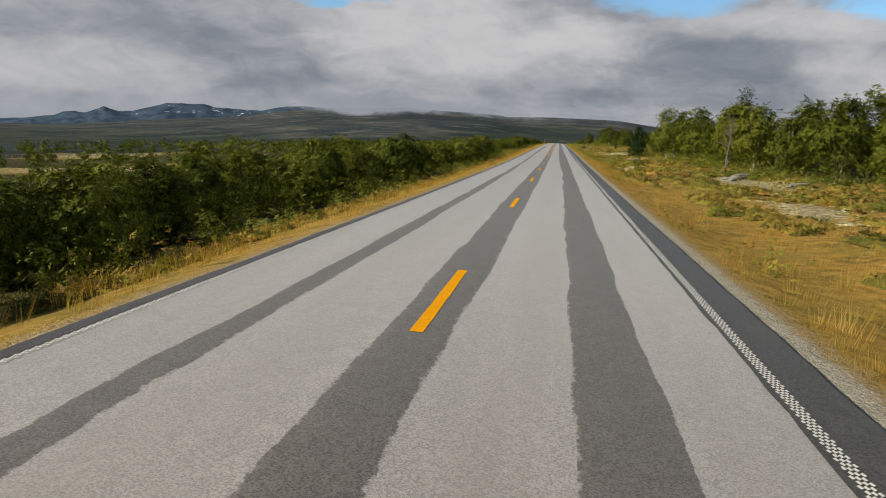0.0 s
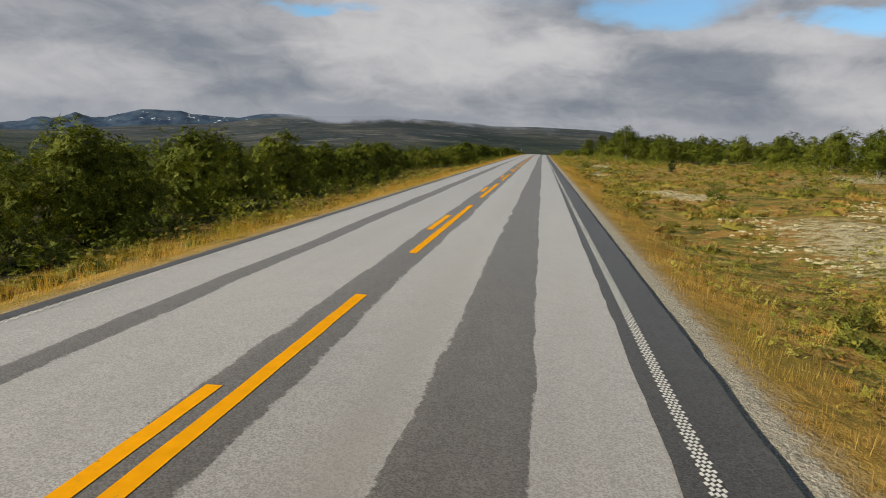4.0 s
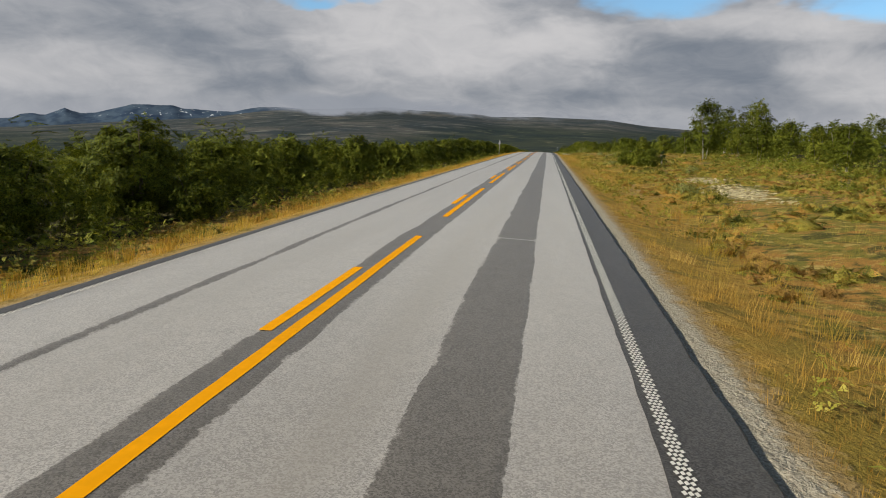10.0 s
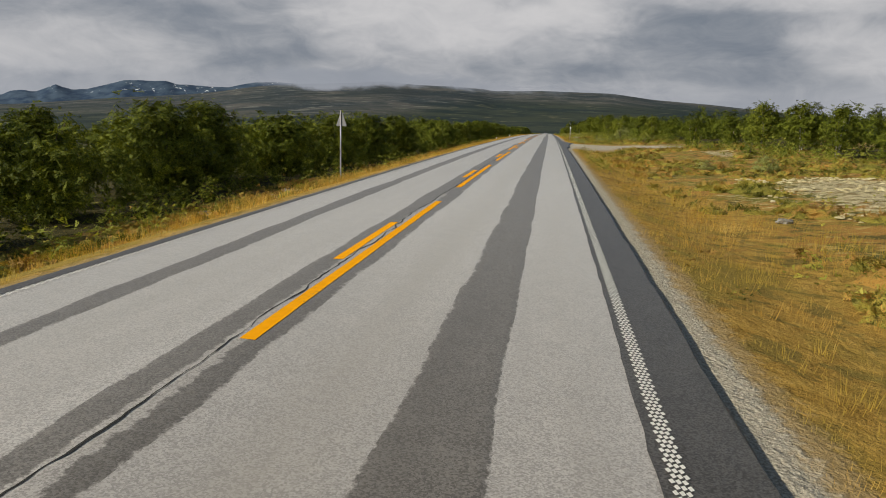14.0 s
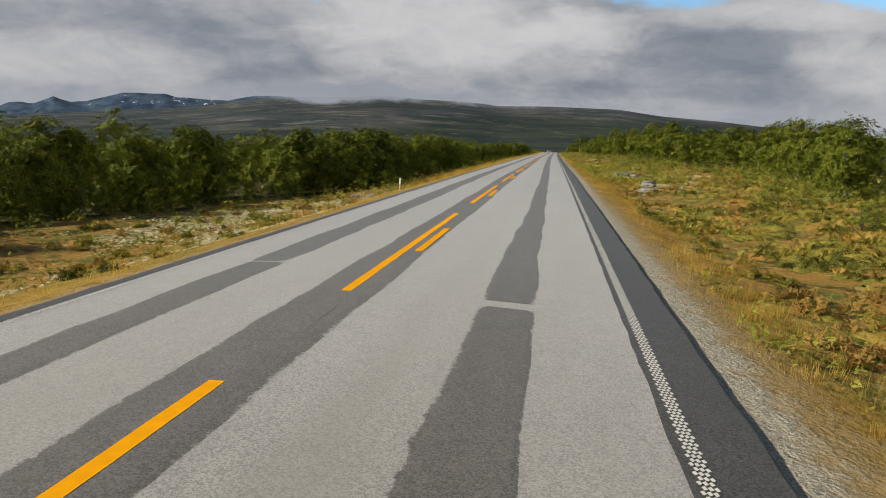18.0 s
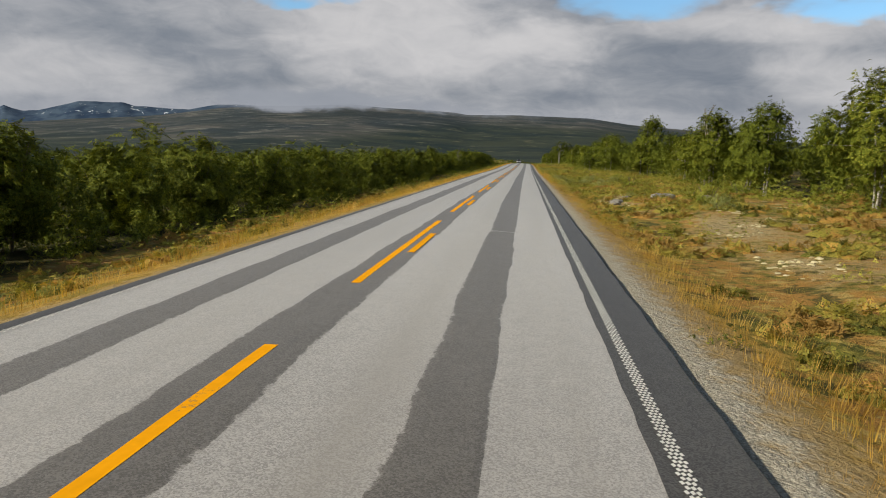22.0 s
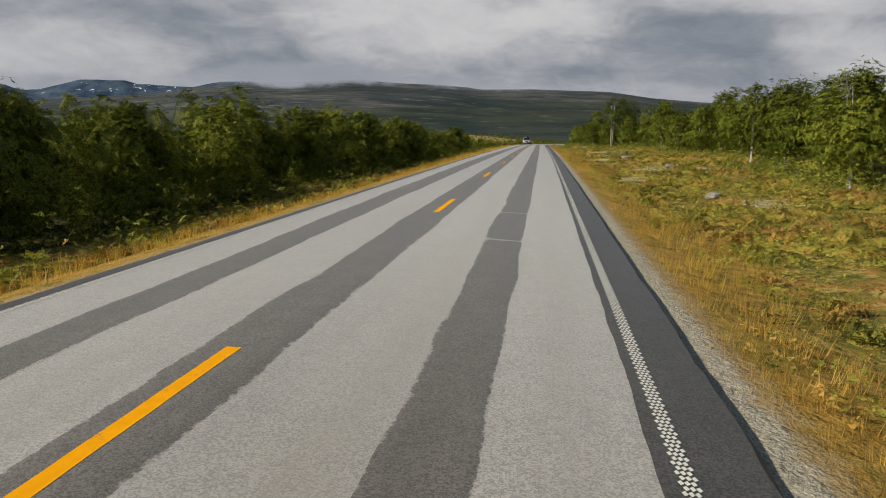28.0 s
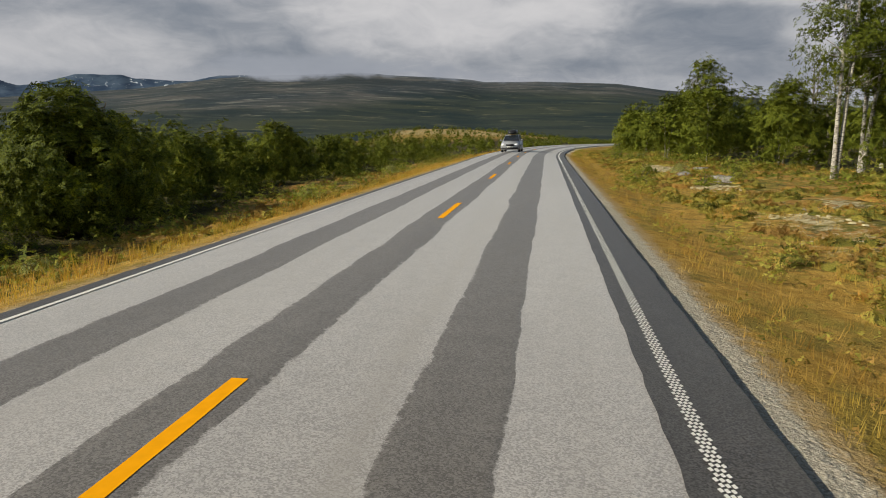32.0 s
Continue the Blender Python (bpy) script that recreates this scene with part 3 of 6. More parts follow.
lich = np.maximum(lich, np.clip(1.3 - np.sqrt(((gv[:, 0] + 55) / 55) ** 2 + ((gv[:, 1] - 1092) / 26) ** 2), 0, 0.5))
lich = np.maximum(lich, 0.42 * np.clip(vnoise(gs / 14, gu / 7, 31, 2) * 2, 0, 1) * (gu > 7))
GRAVEL_S, GRAVEL_W = [0, 200, 240, 300, 385, 425, 545, 620, 800], [0.38, 0.42, 0.46, 0.44, 0.45, 0.55, 0.58, 0.46, 0.42]   # the gravel strip along the shoulder
wgr = np.interp(gs, GRAVEL_S, GRAVEL_W)
grav = np.clip(1.2 - np.abs(gu - 3.4 - wgr * 0.9) / wgr, 0, 1) + np.clip(1.0 - np.abs(gu + 3.3) / 0.4, 0, 1)
# bare trodden earth with stones
for cs, cu, hs, hu in ((552, 7.8, 7, 2.4), (533, 9.5, 7, 2.6), (521, 10.5, 5, 2), (476, 8.5, 6, 1.8), (741, 10, 6, 2), (266, 6.5, 5, 1)):
    grav = np.maximum(grav, np.clip(1.3 - np.sqrt(((gs - cs) / hs) ** 2 + ((gu - cu) / hu) ** 2), 0, 0.27))
turn = turnout_weight(gs, gu) * 1.3
grav = np.clip(grav + turn, 0, 1)
edge_l = -np.interp(gs, LEFT_S, LEFT_U)
edge_r = np.interp(gs, RIGHT_S, RIGHT_U)
# dark floor of the woods, reaching out where the scrub's shade falls
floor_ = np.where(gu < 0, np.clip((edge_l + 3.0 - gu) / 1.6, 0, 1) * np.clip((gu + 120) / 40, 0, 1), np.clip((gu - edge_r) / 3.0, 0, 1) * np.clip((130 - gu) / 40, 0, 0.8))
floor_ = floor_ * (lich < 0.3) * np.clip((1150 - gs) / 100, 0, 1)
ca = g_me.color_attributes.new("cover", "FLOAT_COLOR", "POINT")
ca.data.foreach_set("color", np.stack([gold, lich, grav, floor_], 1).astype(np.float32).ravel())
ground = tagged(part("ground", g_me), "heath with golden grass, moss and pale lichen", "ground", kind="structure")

# ---- road ----
rs = np.concatenate([np.arange(-120, 960, 1.0), np.arange(960, 1200, 4.0)])
us = np.array([-3.21, -3.19, -2.0, -1.2, -0.8, -0.5, -0.3, -0.15, 0, 0.15, 0.3, 0.5, 0.65, 0.8, 1.0, 1.2, 1.4, 2.0, 2.3, 2.5, 2.7, 3.06, 3.07])
rv = on_road(rs[:, None], us[None, :])
rv[:, 0, 2] -= 0.12
rv[:, -1, 2] -= 0.12
road_mesh = mesh_from("road", rv.reshape(-1, 3), grid_faces(len(rs), len(us)), M_ROAD)
tread = np.exp(-((us - 1.05) / 0.32) ** 2) + 0.5 * np.exp(-((us - 2.5) / 0.25) ** 2) + 0.55 * np.exp(-((us + 1.1) / 0.5) ** 2)
tread = np.repeat(np.clip(tread, 0, 1)[None], len(rs), 0).ravel()
road_mesh.color_attributes.new("track", "FLOAT_COLOR", "POINT").data.foreach_set("color", np.stack([tread, tread, tread, tread * 0 + 1], 1).astype(np.float32).ravel())
road = tagged(part("road", road_mesh),
              "pale worn asphalt two-lane road with dark repair strips", "road", kind="structure")


def ragged(s, amp, seed):
    return amp * (0.25 * vnoise(s / 3.2, s * 0 + seed, seed, 2) + 0.75 * vnoise(s / 0.36, s * 0, seed + 5, 2))


ss = np.arange(-100, 1000, 0.25)
# paved shoulder, with the apron of the turnout
apron = np.interp(ss, [379, 383, 387, 390, 393, 395, 396.6, 398, 400, 403], [0, 0.35, 0.3, 0.5, 0.7, 0.85, 1.05, 0.35, 0.2, 0])
inner = np.interp(ss, [0, 60, 75, 100, 150, 400, 545, 640, 715, 762], [3.0, 2.95, 2.86, 2.9, 2.98, 2.99, 2.93, 2.94, 2.985, 2.87])
outer = 3.58 + ragged(ss, 0.03, 3) + apron
ribbon("shoulder", M_SHOULDER, ss, inner + ragged(ss, 0.025, 2), outer, 0.006, road, "dark newer asphalt shoulder")
ribbon("shoulder", M_SHOULDER, ss, -3.19 + ragged(ss, 0.025, 4), -2.99 + ragged(ss, 0.02, 6), 0.006, road, "dark newer asphalt shoulder")
# the broken lip of the newer asphalt, falling to the gravel
lip = np.stack([on_road(ss, outer - 0.004, 0.006), on_road(ss, outer + 0.035 + ragged(ss, 0.03, 14), -0.03), on_road(ss, outer + 0.06 + ragged(ss, 0.03, 15), -0.09)], 1)
part("shoulder_lip", mesh_from("shoulder_lip", lip.reshape(-1, 3), grid_faces(len(ss), 3), M_LIP), road, "black broken edge of the asphalt")

# long dark repair strips: breaks along the road
BREAKS_R = [62.2, 95.8, 187.2, 223.7, 245.1, 270.4, 427.6, 482.3, 495.6, 531, 588.3, 641.4, 670.8, 674.7]
BREAKS_C = [482.4, 495.7, 641.7, 754.1]
BREAKS_L = [429.3, 481.4, 496.2, 641.7, 754.0]
WIDE = {427.6: 0.5, 495.6: 0.75, 641.4: 0.6, 641.7: 0.3}


# the strips' edges every 20 m, from the centre line
EDGE_R = ([1.51, 1.51, 1.53, 1.34, 1.29, 1.29, 1.34, 1.4, 1.46, 1.44, 1.42, 1.43, 1.44, 1.48, 1.5, 1.45, 1.47, 1.5, 1.5, 1.51, 1.52, 1.38, 1.56, 1.55, 1.41, 1.39, 1.34, 1.27, 1.29, 1.31, 1.34, 1.36, 1.39, 1.4, 1.34, 1.33, 1.3, 1.27, 1.24, 1.18, 1.15],
          [2.16, 2.15, 2.13, 2.14, 2.12, 2.06, 2.07, 2.1, 2.07, 2.13, 2.11, 2.11, 2.11, 2.15, 2.18, 2.16, 2.14, 2.08, 2.07, 2.06, 2.06, 2.05, 2.0, 1.99, 1.94, 1.91, 1.91, 1.92, 1.93, 1.94, 1.96, 1.97, 1.98, 1.96, 1.98, 1.96, 1.98, 1.94, 1.9, 1.95, 1.96])
EDGE_C = ([-0.18, -0.22, -0.23, -0.15, -0.2, -0.23, -0.26, -0.3, -0.44, -0.38, -0.31, -0.25, -0.2, -0.2, -0.22, -0.2, -0.27, -0.4, -0.41, -0.41, -0.42, -0.56, -0.5, -0.54, -0.42, -0.42, -0.48, -0.38, -0.23, -0.26, -0.31, -0.32, -0.34, -0.36, -0.46, -0.44, -0.46, -0.43, -0.4, -0.38, -0.38],
          [0.42, 0.44, 0.42, 0.39, 0.37, 0.36, 0.36, 0.35, 0.31, 0.4, 0.4, 0.37, 0.34, 0.37, 0.4, 0.4, 0.36, 0.32, 0.32, 0.31, 0.3, 0.25, 0.26, 0.22, 0.3, 0.29, 0.26, 0.24, 0.3, 0.3, 0.3, 0.3, 0.32, 0.3, 0.32, 0.31, 0.27, 0.25, 0.25, 0.28, 0.3])
EDGE_L = ([-1.8, -1.8, -1.76, -1.8, -1.88, -1.95, -2.02, -2.1, -2.1, -1.95, -1.9, -1.84, -1.78, -1.76, -1.75, -1.92, -1.86, -2.08, -2.1, -2.08, -2.06, -2.15, -2.15, -2.18, -2.1, -2.0, -2.15, -2.1, -2.02, -2.02, -2.04, -2.05, -2.04, -2.0, -2.25, -2.3, -2.26, -2.12, -2.0, -2.0, -2.0],
          [-1.43, -1.46, -1.46, -1.55, -1.6, -1.62, -1.6, -1.6, -1.7, -1.7, -1.72, -1.68, -1.63, -1.62, -1.63, -1.62, -1.63, -1.7, -1.68, -1.65, -1.6, -1.62, -1.5, -1.58, -1.62, -1.62, -1.55, -1.46, -1.38, -1.42, -1.46, -1.5, -1.52, -1.45, -1.48, -1.45, -1.4, -1.3, -1.3, -1.3, -1.3])


def strip(edges_, breaks, seed, soft_a, soft_b):
    cuts = [-100.0] + sorted(breaks) + [1000.0]
    every = np.arange(41) * 20.0
    for p0, p1 in zip(cuts[:-1], cuts[1:]):
        a0, a1 = p0 + WIDE.get(p0, 0.12) * 0.3, p1 - WIDE.get(p1, 0.12) * 0.3
        t = np.linspace(a0, a1, int((a1 - a0) / 0.3) + 2)
        ea = np.interp(t, every, edges_[0]) + 0.045 * vnoise(t / 2.6, t * 0, seed, 3) + 0.036 * vnoise(t / 0.8, t * 0, seed + 3, 2)
        eb = np.interp(t, every, edges_[1]) + 0.04 * vnoise(t / 2.6, t * 0, seed + 11, 3) + 0.028 * vnoise(t / 0.8, t * 0, seed + 7, 2)
        if seed == 60:   # a bulge behind the wide breaks
            for c_, k_ in ((498.2, 0.2), (643.0, 0.1)):
                ea = ea - k_ * np.exp(-((t - c_) / 0.9) ** 2) * (t > c_ - 1.8)
        if seed == 70:   # only the right half is left here, and beside some short dashes
            ea = ea + np.interp(t, [380, 386, 400.5, 403.5], [0, 0.32, 0.32, 0])
            for c_ in (240, 252, 288, 300, 312):
                ea = ea + np.clip(1.8 - np.abs(t - c_), 0, 0.6) / 0.6 * (-0.2 - ea) * (ea < -0.05) + 0.05 * (np.abs(t - c_) < 1.5)
        whole = np.ones(len(t))
        if seed == 80:   # the left lane's strip is thin and worn in places
            whole = np.interp(t, [40, 48, 62, 84, 100, 205, 215, 262, 276, 300, 310], [1, 0.8, 0.72, 0.8, 1, 1, 0.9, 0.78, 0.7, 0.7, 1]) + (0.1 + 0.3 * np.interp(t, [255, 265, 298, 308], [0, 1, 1, 0])) * vnoise(t / 3.0, t * 0, 44, 2)
        half = (eb - ea) / 2
        sa, sb = np.minimum(soft_a, half * 0.8), np.minimum(soft_b, half * 0.8)
        edges = [ea - sa, ea + sa, (ea + eb) / 2, eb - sb, eb + sb]
        if seed == 70:
            edges = [ea - sa, ea + sa, ea * 0.7 + eb * 0.3, np.clip(ea * 0.5 + eb * 0.5, 0.02, 1), ea * 0.3 + eb * 0.7, eb - sb, eb + sb]
        v = np.stack([on_road(t, e_, -0.003 if k_ in (0, len(edges) - 1) else 0.004) for k_, e_ in enumerate(edges)], 1).reshape(-1, 3)
        k = len(edges)
        me = mesh_from("repair_strip", v, grid_faces(len(t), k), M_PATCH)
        wear = np.ones((len(t), k))
        wear[:, 0] = wear[:, -1] = 0
        if seed == 70:   # worn bare along the crack
            bare = np.interp(t, [320, 325, 338, 346], [0, 1, 1, 0])
            wear[:, 3] -= 0.95 * bare
            wear[:, 4] -= 0.45 * bare
        end = np.minimum(np.minimum(t - t[0], t[-1] - t) * 2 + 0.6, 1)
        wear *= (end * whole)[:, None]
        at = me.color_attributes.new("wear", "FLOAT_COLOR", "POINT")
        w_ = wear.ravel()
        at.data.foreach_set("color", np.stack([w_, w_, w_, w_ * 0 + 1], 1).astype(np.float32).ravel())
        part("repair_strip", me, road, "dark ragged asphalt repair strip")


strip(EDGE_R, BREAKS_R, 60, 0.08, 0.045)
strip(EDGE_C, BREAKS_C, 70, 0.07, 0.09)
strip(EDGE_L, BREAKS_L, 80, 0.06, 0.07)
for a, b_, u0 in ((326.5, 358, -0.02), (386, 402.5, 0.06), (641.9, 652, 0.12)):
    t = np.arange(a, b_, 0.05)
    u = u0 + 0.05 * vnoise(t / 2.2, t * 0, 91, 2) + 0.05 * vnoise(t / 0.3, t * 0, 93, 3)
    w = (0.5 if a == 386 else 1.0) * np.clip(0.008 + 0.009 * vnoise(t / 0.25, t * 0, 92, 2), 0.0008, 0.02)
    ribbon("crack", M_CRACK, t, u - w, u + w, 0.0085, road, "dark crack in the asphalt")


def blot(s0, u0, hs, hu, dark):
    """A ragged dark stain or patched hole in the old asphalt."""
    th = np.linspace(0, 2 * np.pi, 20, endpoint=False)
    wob = 1 + 0.35 * vnoise(th * 1.6, th * 0 + s0, 17, 2)
    v = [on_road(np.array([s0]), np.array([u0]), 0.004)]
    for f_ in (0.5, 1.0):
        v.append(on_road(s0 + hs * f_ * wob * np.cos(th), u0 + hu * f_ * wob * np.sin(th), 0.004 if f_ < 1 else 0.002))
    bm = bmesh.new()
    bv = [bm.verts.new(c_) for c_ in np.concatenate(v)]
    for j in range(20):
        k_ = (j + 1) % 20
        bm.faces.new([bv[0], bv[1 + j], bv[1 + k_]])
        bm.faces.new([bv[1 + j], bv[21 + j], bv[21 + k_], bv[1 + k_]])
    me = bm_mesh("stain", bm, M_PATCH)
    w_ = np.concatenate([[dark], np.full(20, dark * 0.75), np.zeros(20)])
    me.color_attributes.new("wear", "FLOAT_COLOR", "POINT").data.foreach_set("color", np.stack([w_, w_, w_, w_ * 0 + 1], 1).astype(np.float32).ravel())
    part("stain", me, road, "dark ragged stain on the asphalt")


for q_ in ((309.0, 0.72, 0.55, 0.11, 0.75), (310.1, 0.8, 0.8, 0.12, 0.85), (311.6, 0.86, 0.9, 0.09, 0.7), (309.6, 1.2, 0.12, 0.05, 1.0), (404.2, 2.4, 0.7, 0.09, 0.6), (413.0, 2.4, 0.9, 0.08, 0.5)):
    blot(*q_)


def dash(s0, s1, u0, width=0.125):
    t = np.arange(s0, s1 + 0.01, 0.25)
    ribbon("centre_line_dash", M_YELLOW, t, u0 - width / 2 + ragged(t, 0.008, 7), u0 + width / 2 + ragged(t, 0.008, 8), 0.0075, road)


LO = 0.11
for kk in range(-6, 82):
    c0 = 12.0 * kk
    if c0 < 80:
        dash(c0 - 5.37, c0 - 2.37, 0.11)
    elif c0 < 372:
        dash(c0 - 4.5, c0 + 4.5, LO)
        dash(c0 - 1.5, c0 + 1.5, -LO - 0.02)
    elif c0 < 664:
        dash(c0 - 4.5, c0 + 4.5, -LO)
        if c0 < 655:
            dash(c0 - 1.5, c0 + 1.5, LO + 0.02)
    else:
        dash(c0 + 1.8, c0 + 4.8, 0.03)


def dotted(u0, s0, s1, rows=3, pitch=0.038, step=0.056, hu=0.019):
    """A profiled edge line of small raised dots, staggered row by row."""
    r = np.arange(s0, s1, step)
    k = np.arange(rows)
    sc = np.repeat(r, rows)
    odd = (np.arange(len(r)) % 2)
    uc = (u0 + (k[None, :] - (rows - 1) / 2) * pitch + (odd[:, None] - 0.5) * pitch * 0.5).ravel()
    hs = 0.027
    q = [on_road(sc + a * hs, uc + b_ * hu, 0.012) for a, b_ in ((-1, -0.3), (-0.3, 1), (1, 0.3), (0.3, -1))]
    v = np.stack(q, 1).reshape(-1, 3)
    f = np.arange(len(v)).reshape(-1, 4)
    return mesh_from("edge_line", v, f, M_WHITE)


part("edge_line", dotted(LANE_R - 0.005, -30, 800, 3, 0.034, 0.056, 0.017), road, "white profiled edge line of raised dots")["kind"] = "stuff"
part("edge_line", dotted(-LANE_L, -10, 712, 2, 0.038, 0.056, 0.012), road, "white profiled edge line of raised dots")["kind"] = "stuff"
t = np.arange(800, 1150, 2.0)
ribbon("edge_line", M_WHITE, t, LANE_R - 0.05, LANE_R + 0.05, 0.01, road, "solid white edge line")
t = np.arange(712, 1150, 2.0)
ribbon("edge_line", M_WHITE, t, -LANE_L - 0.035, -LANE_L + 0.03, 0.01, road, "solid white edge line")

# ---- mountains ----
PEAK_AZ = [-1.1, -0.964, -0.9, -0.883, -0.857, -0.837, -0.8, -0.77, -0.745, -0.677, -0.606, -0.587, -0.549, -0.5, -0.455, -0.4, -0.36, -0.3, -0.22]
PEAK_EL = [0.008, 0.016, 0.0225, 0.0285, 0.031, 0.028, 0.0405, 0.033, 0.034, 0.0495, 0.05, 0.0455, 0.044, 0.0425, 0.051, 0.0515, 0.047, 0.03, 0.01]
M_MOUNT, n, b = material("haze_blue_rock", 0.95, 0.0, 0.1)
p = n.add("ShaderNodeNewGeometry").outputs["Position"]
st = n.add("ShaderNodeMapping", {0: p, 3: (1.0, 1.0, 2.2)}).outputs[0]
k, k2 = n.noise(st, 0.012, 7.0, 0.6), n.noise(st, 0.016, 5.0, 0.6, 1.5)
# the blue of distance haze is put into the rock's colour
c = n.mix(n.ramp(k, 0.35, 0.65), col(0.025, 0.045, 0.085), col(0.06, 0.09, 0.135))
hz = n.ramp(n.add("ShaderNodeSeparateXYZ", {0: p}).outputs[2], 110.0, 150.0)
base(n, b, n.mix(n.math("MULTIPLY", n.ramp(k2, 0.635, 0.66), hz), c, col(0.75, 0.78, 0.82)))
ma = np.arange(-1.1, -0.215, 0.004)
rows = [(4640, -0.25), (4700, 0.45), (4760, 0.66), (4820, 0.84), (4880, 1.0), (4940, 0.8)]
mv = []
for yy, kz in rows:
    el = np.interp(ma, PEAK_AZ, PEAK_EL) + 0.0010 * vnoise(ma * 60, ma * 0 + yy, 51, 3)
    kd = 0.995 / (0.985 + 0.173 * np.clip(-ma, 0, 1.5))
    mv.append(np.stack([ma * (yy * kd - 330) + 1, yy * kd, el * (4880 * kd - 330) * kz + 6 + (1 - kz) * 30 * vnoise(ma * 45, ma * 0 + yy * 0.01, 52, 2)], 1))
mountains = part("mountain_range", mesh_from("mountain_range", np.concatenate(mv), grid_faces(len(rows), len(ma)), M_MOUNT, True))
tagged(mountains, "distant mountains tinted haze-blue, with small snow patches", "mountain", kind="structure")

# cloud on the ridge: a sheet before it, its brightness put in as glow
M_VEIL = bpy.data.materials.new("ridge_cloud_glow")
M_VEIL.use_nodes = True
n = Nodes(M_VEIL.node_tree)
att = n.add("ShaderNodeVertexColor")
att.layer_name = "veil"
p = n.add("ShaderNodeMapping", {0: n.add("ShaderNodeNewGeometry").outputs["Position"], 3: (1.0, 1.0, 2.2)}).outputs[0]
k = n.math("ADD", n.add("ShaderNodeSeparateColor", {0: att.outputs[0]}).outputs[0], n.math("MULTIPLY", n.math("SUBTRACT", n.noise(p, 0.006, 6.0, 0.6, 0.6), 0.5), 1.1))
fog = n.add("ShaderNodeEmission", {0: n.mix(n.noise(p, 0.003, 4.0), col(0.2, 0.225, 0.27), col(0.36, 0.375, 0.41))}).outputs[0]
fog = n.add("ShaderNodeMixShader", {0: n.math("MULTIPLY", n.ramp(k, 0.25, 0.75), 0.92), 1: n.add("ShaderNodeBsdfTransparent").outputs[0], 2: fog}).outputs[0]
n.add("ShaderNodeOutputMaterial", {0: fog})
ma = np.arange(-0.66, 0.22, 0.01)
reach_ = 4600.0 / (0.985 + 0.173 * np.clip(-ma, 0, 1.5)) * 0.7
el = 1.075 * np.maximum(np.interp(ma, RIDGE_AZ, RIDGE_EL), np.interp(ma, PEAK_AZ, PEAK_EL) * (ma < -0.3))
thick_ = np.interp(ma, [-0.6, -0.46, -0.38, -0.28, -0.2, -0.05, 0.1, 0.2], [0, 0.25, 0.75, 0.7, 0.45, 0.28, 0.18, 0])
veil_v, veil_k = [], []
for up, kk in ((-0.022, 0.0), (-0.012, 0.34), (-0.004, 0.8), (0.004, 1.0), (0.014, 0.75), (0.026, 0.25), (0.036, -0.3)):
    veil_v.append(np.stack([ma * (reach_ - 330), reach_, (el + up) * (reach_ - 330) + 6], 1))
    veil_k.append(np.clip(kk * (0.35 + 0.65 * thick_ / 0.75) * (thick_ > 0) - 0.25 * (1 - thick_ / 0.75), 0, 1))
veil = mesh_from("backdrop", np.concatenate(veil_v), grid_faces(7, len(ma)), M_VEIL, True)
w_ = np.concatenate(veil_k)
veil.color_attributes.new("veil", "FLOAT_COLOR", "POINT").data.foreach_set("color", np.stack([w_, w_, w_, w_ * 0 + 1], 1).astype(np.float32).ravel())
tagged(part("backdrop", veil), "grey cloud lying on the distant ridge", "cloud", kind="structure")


# ---- plants ----
rng = np.random.default_rng(7)


def leaf_tris(rng, centres, size, lift=0.5, heart=None):
    """One small pointed leaf spray at every centre; round a heart the sprays face outwards, to the light."""
    m = len(centres)
    nrm = rng.normal(size=(m, 3))
    if heart is None:
        nrm[:, 2] = np.abs(nrm[:, 2]) + lift
    else:
        o_ = centres - np.asarray(heart)
        nrm = 0.42 * nrm + o_ / (np.linalg.norm(o_, axis=1)[:, None] + 1e-6) + np.array([0, 0, lift])
    nrm /= np.linalg.norm(nrm, axis=1)[:, None]
    t1 = np.cross(nrm, rng.normal(size=(m, 3)))
    t1 /= np.linalg.norm(t1, axis=1)[:, None] + 1e-9
    t2 = np.cross(nrm, t1)
    sz = (size * rng.uniform(0.6, 1.35, m))[:, None]
    k_ = rng.uniform(0.35, 0.65, m)[:, None]
    return np.stack([centres - t1 * sz * 0.5 - t2 * sz * k_, centres + t1 * sz * 0.3 - t2 * sz * 0.3, centres + t2 * sz * 0.65 + t1 * sz * (k_ - 0.5)], 1)


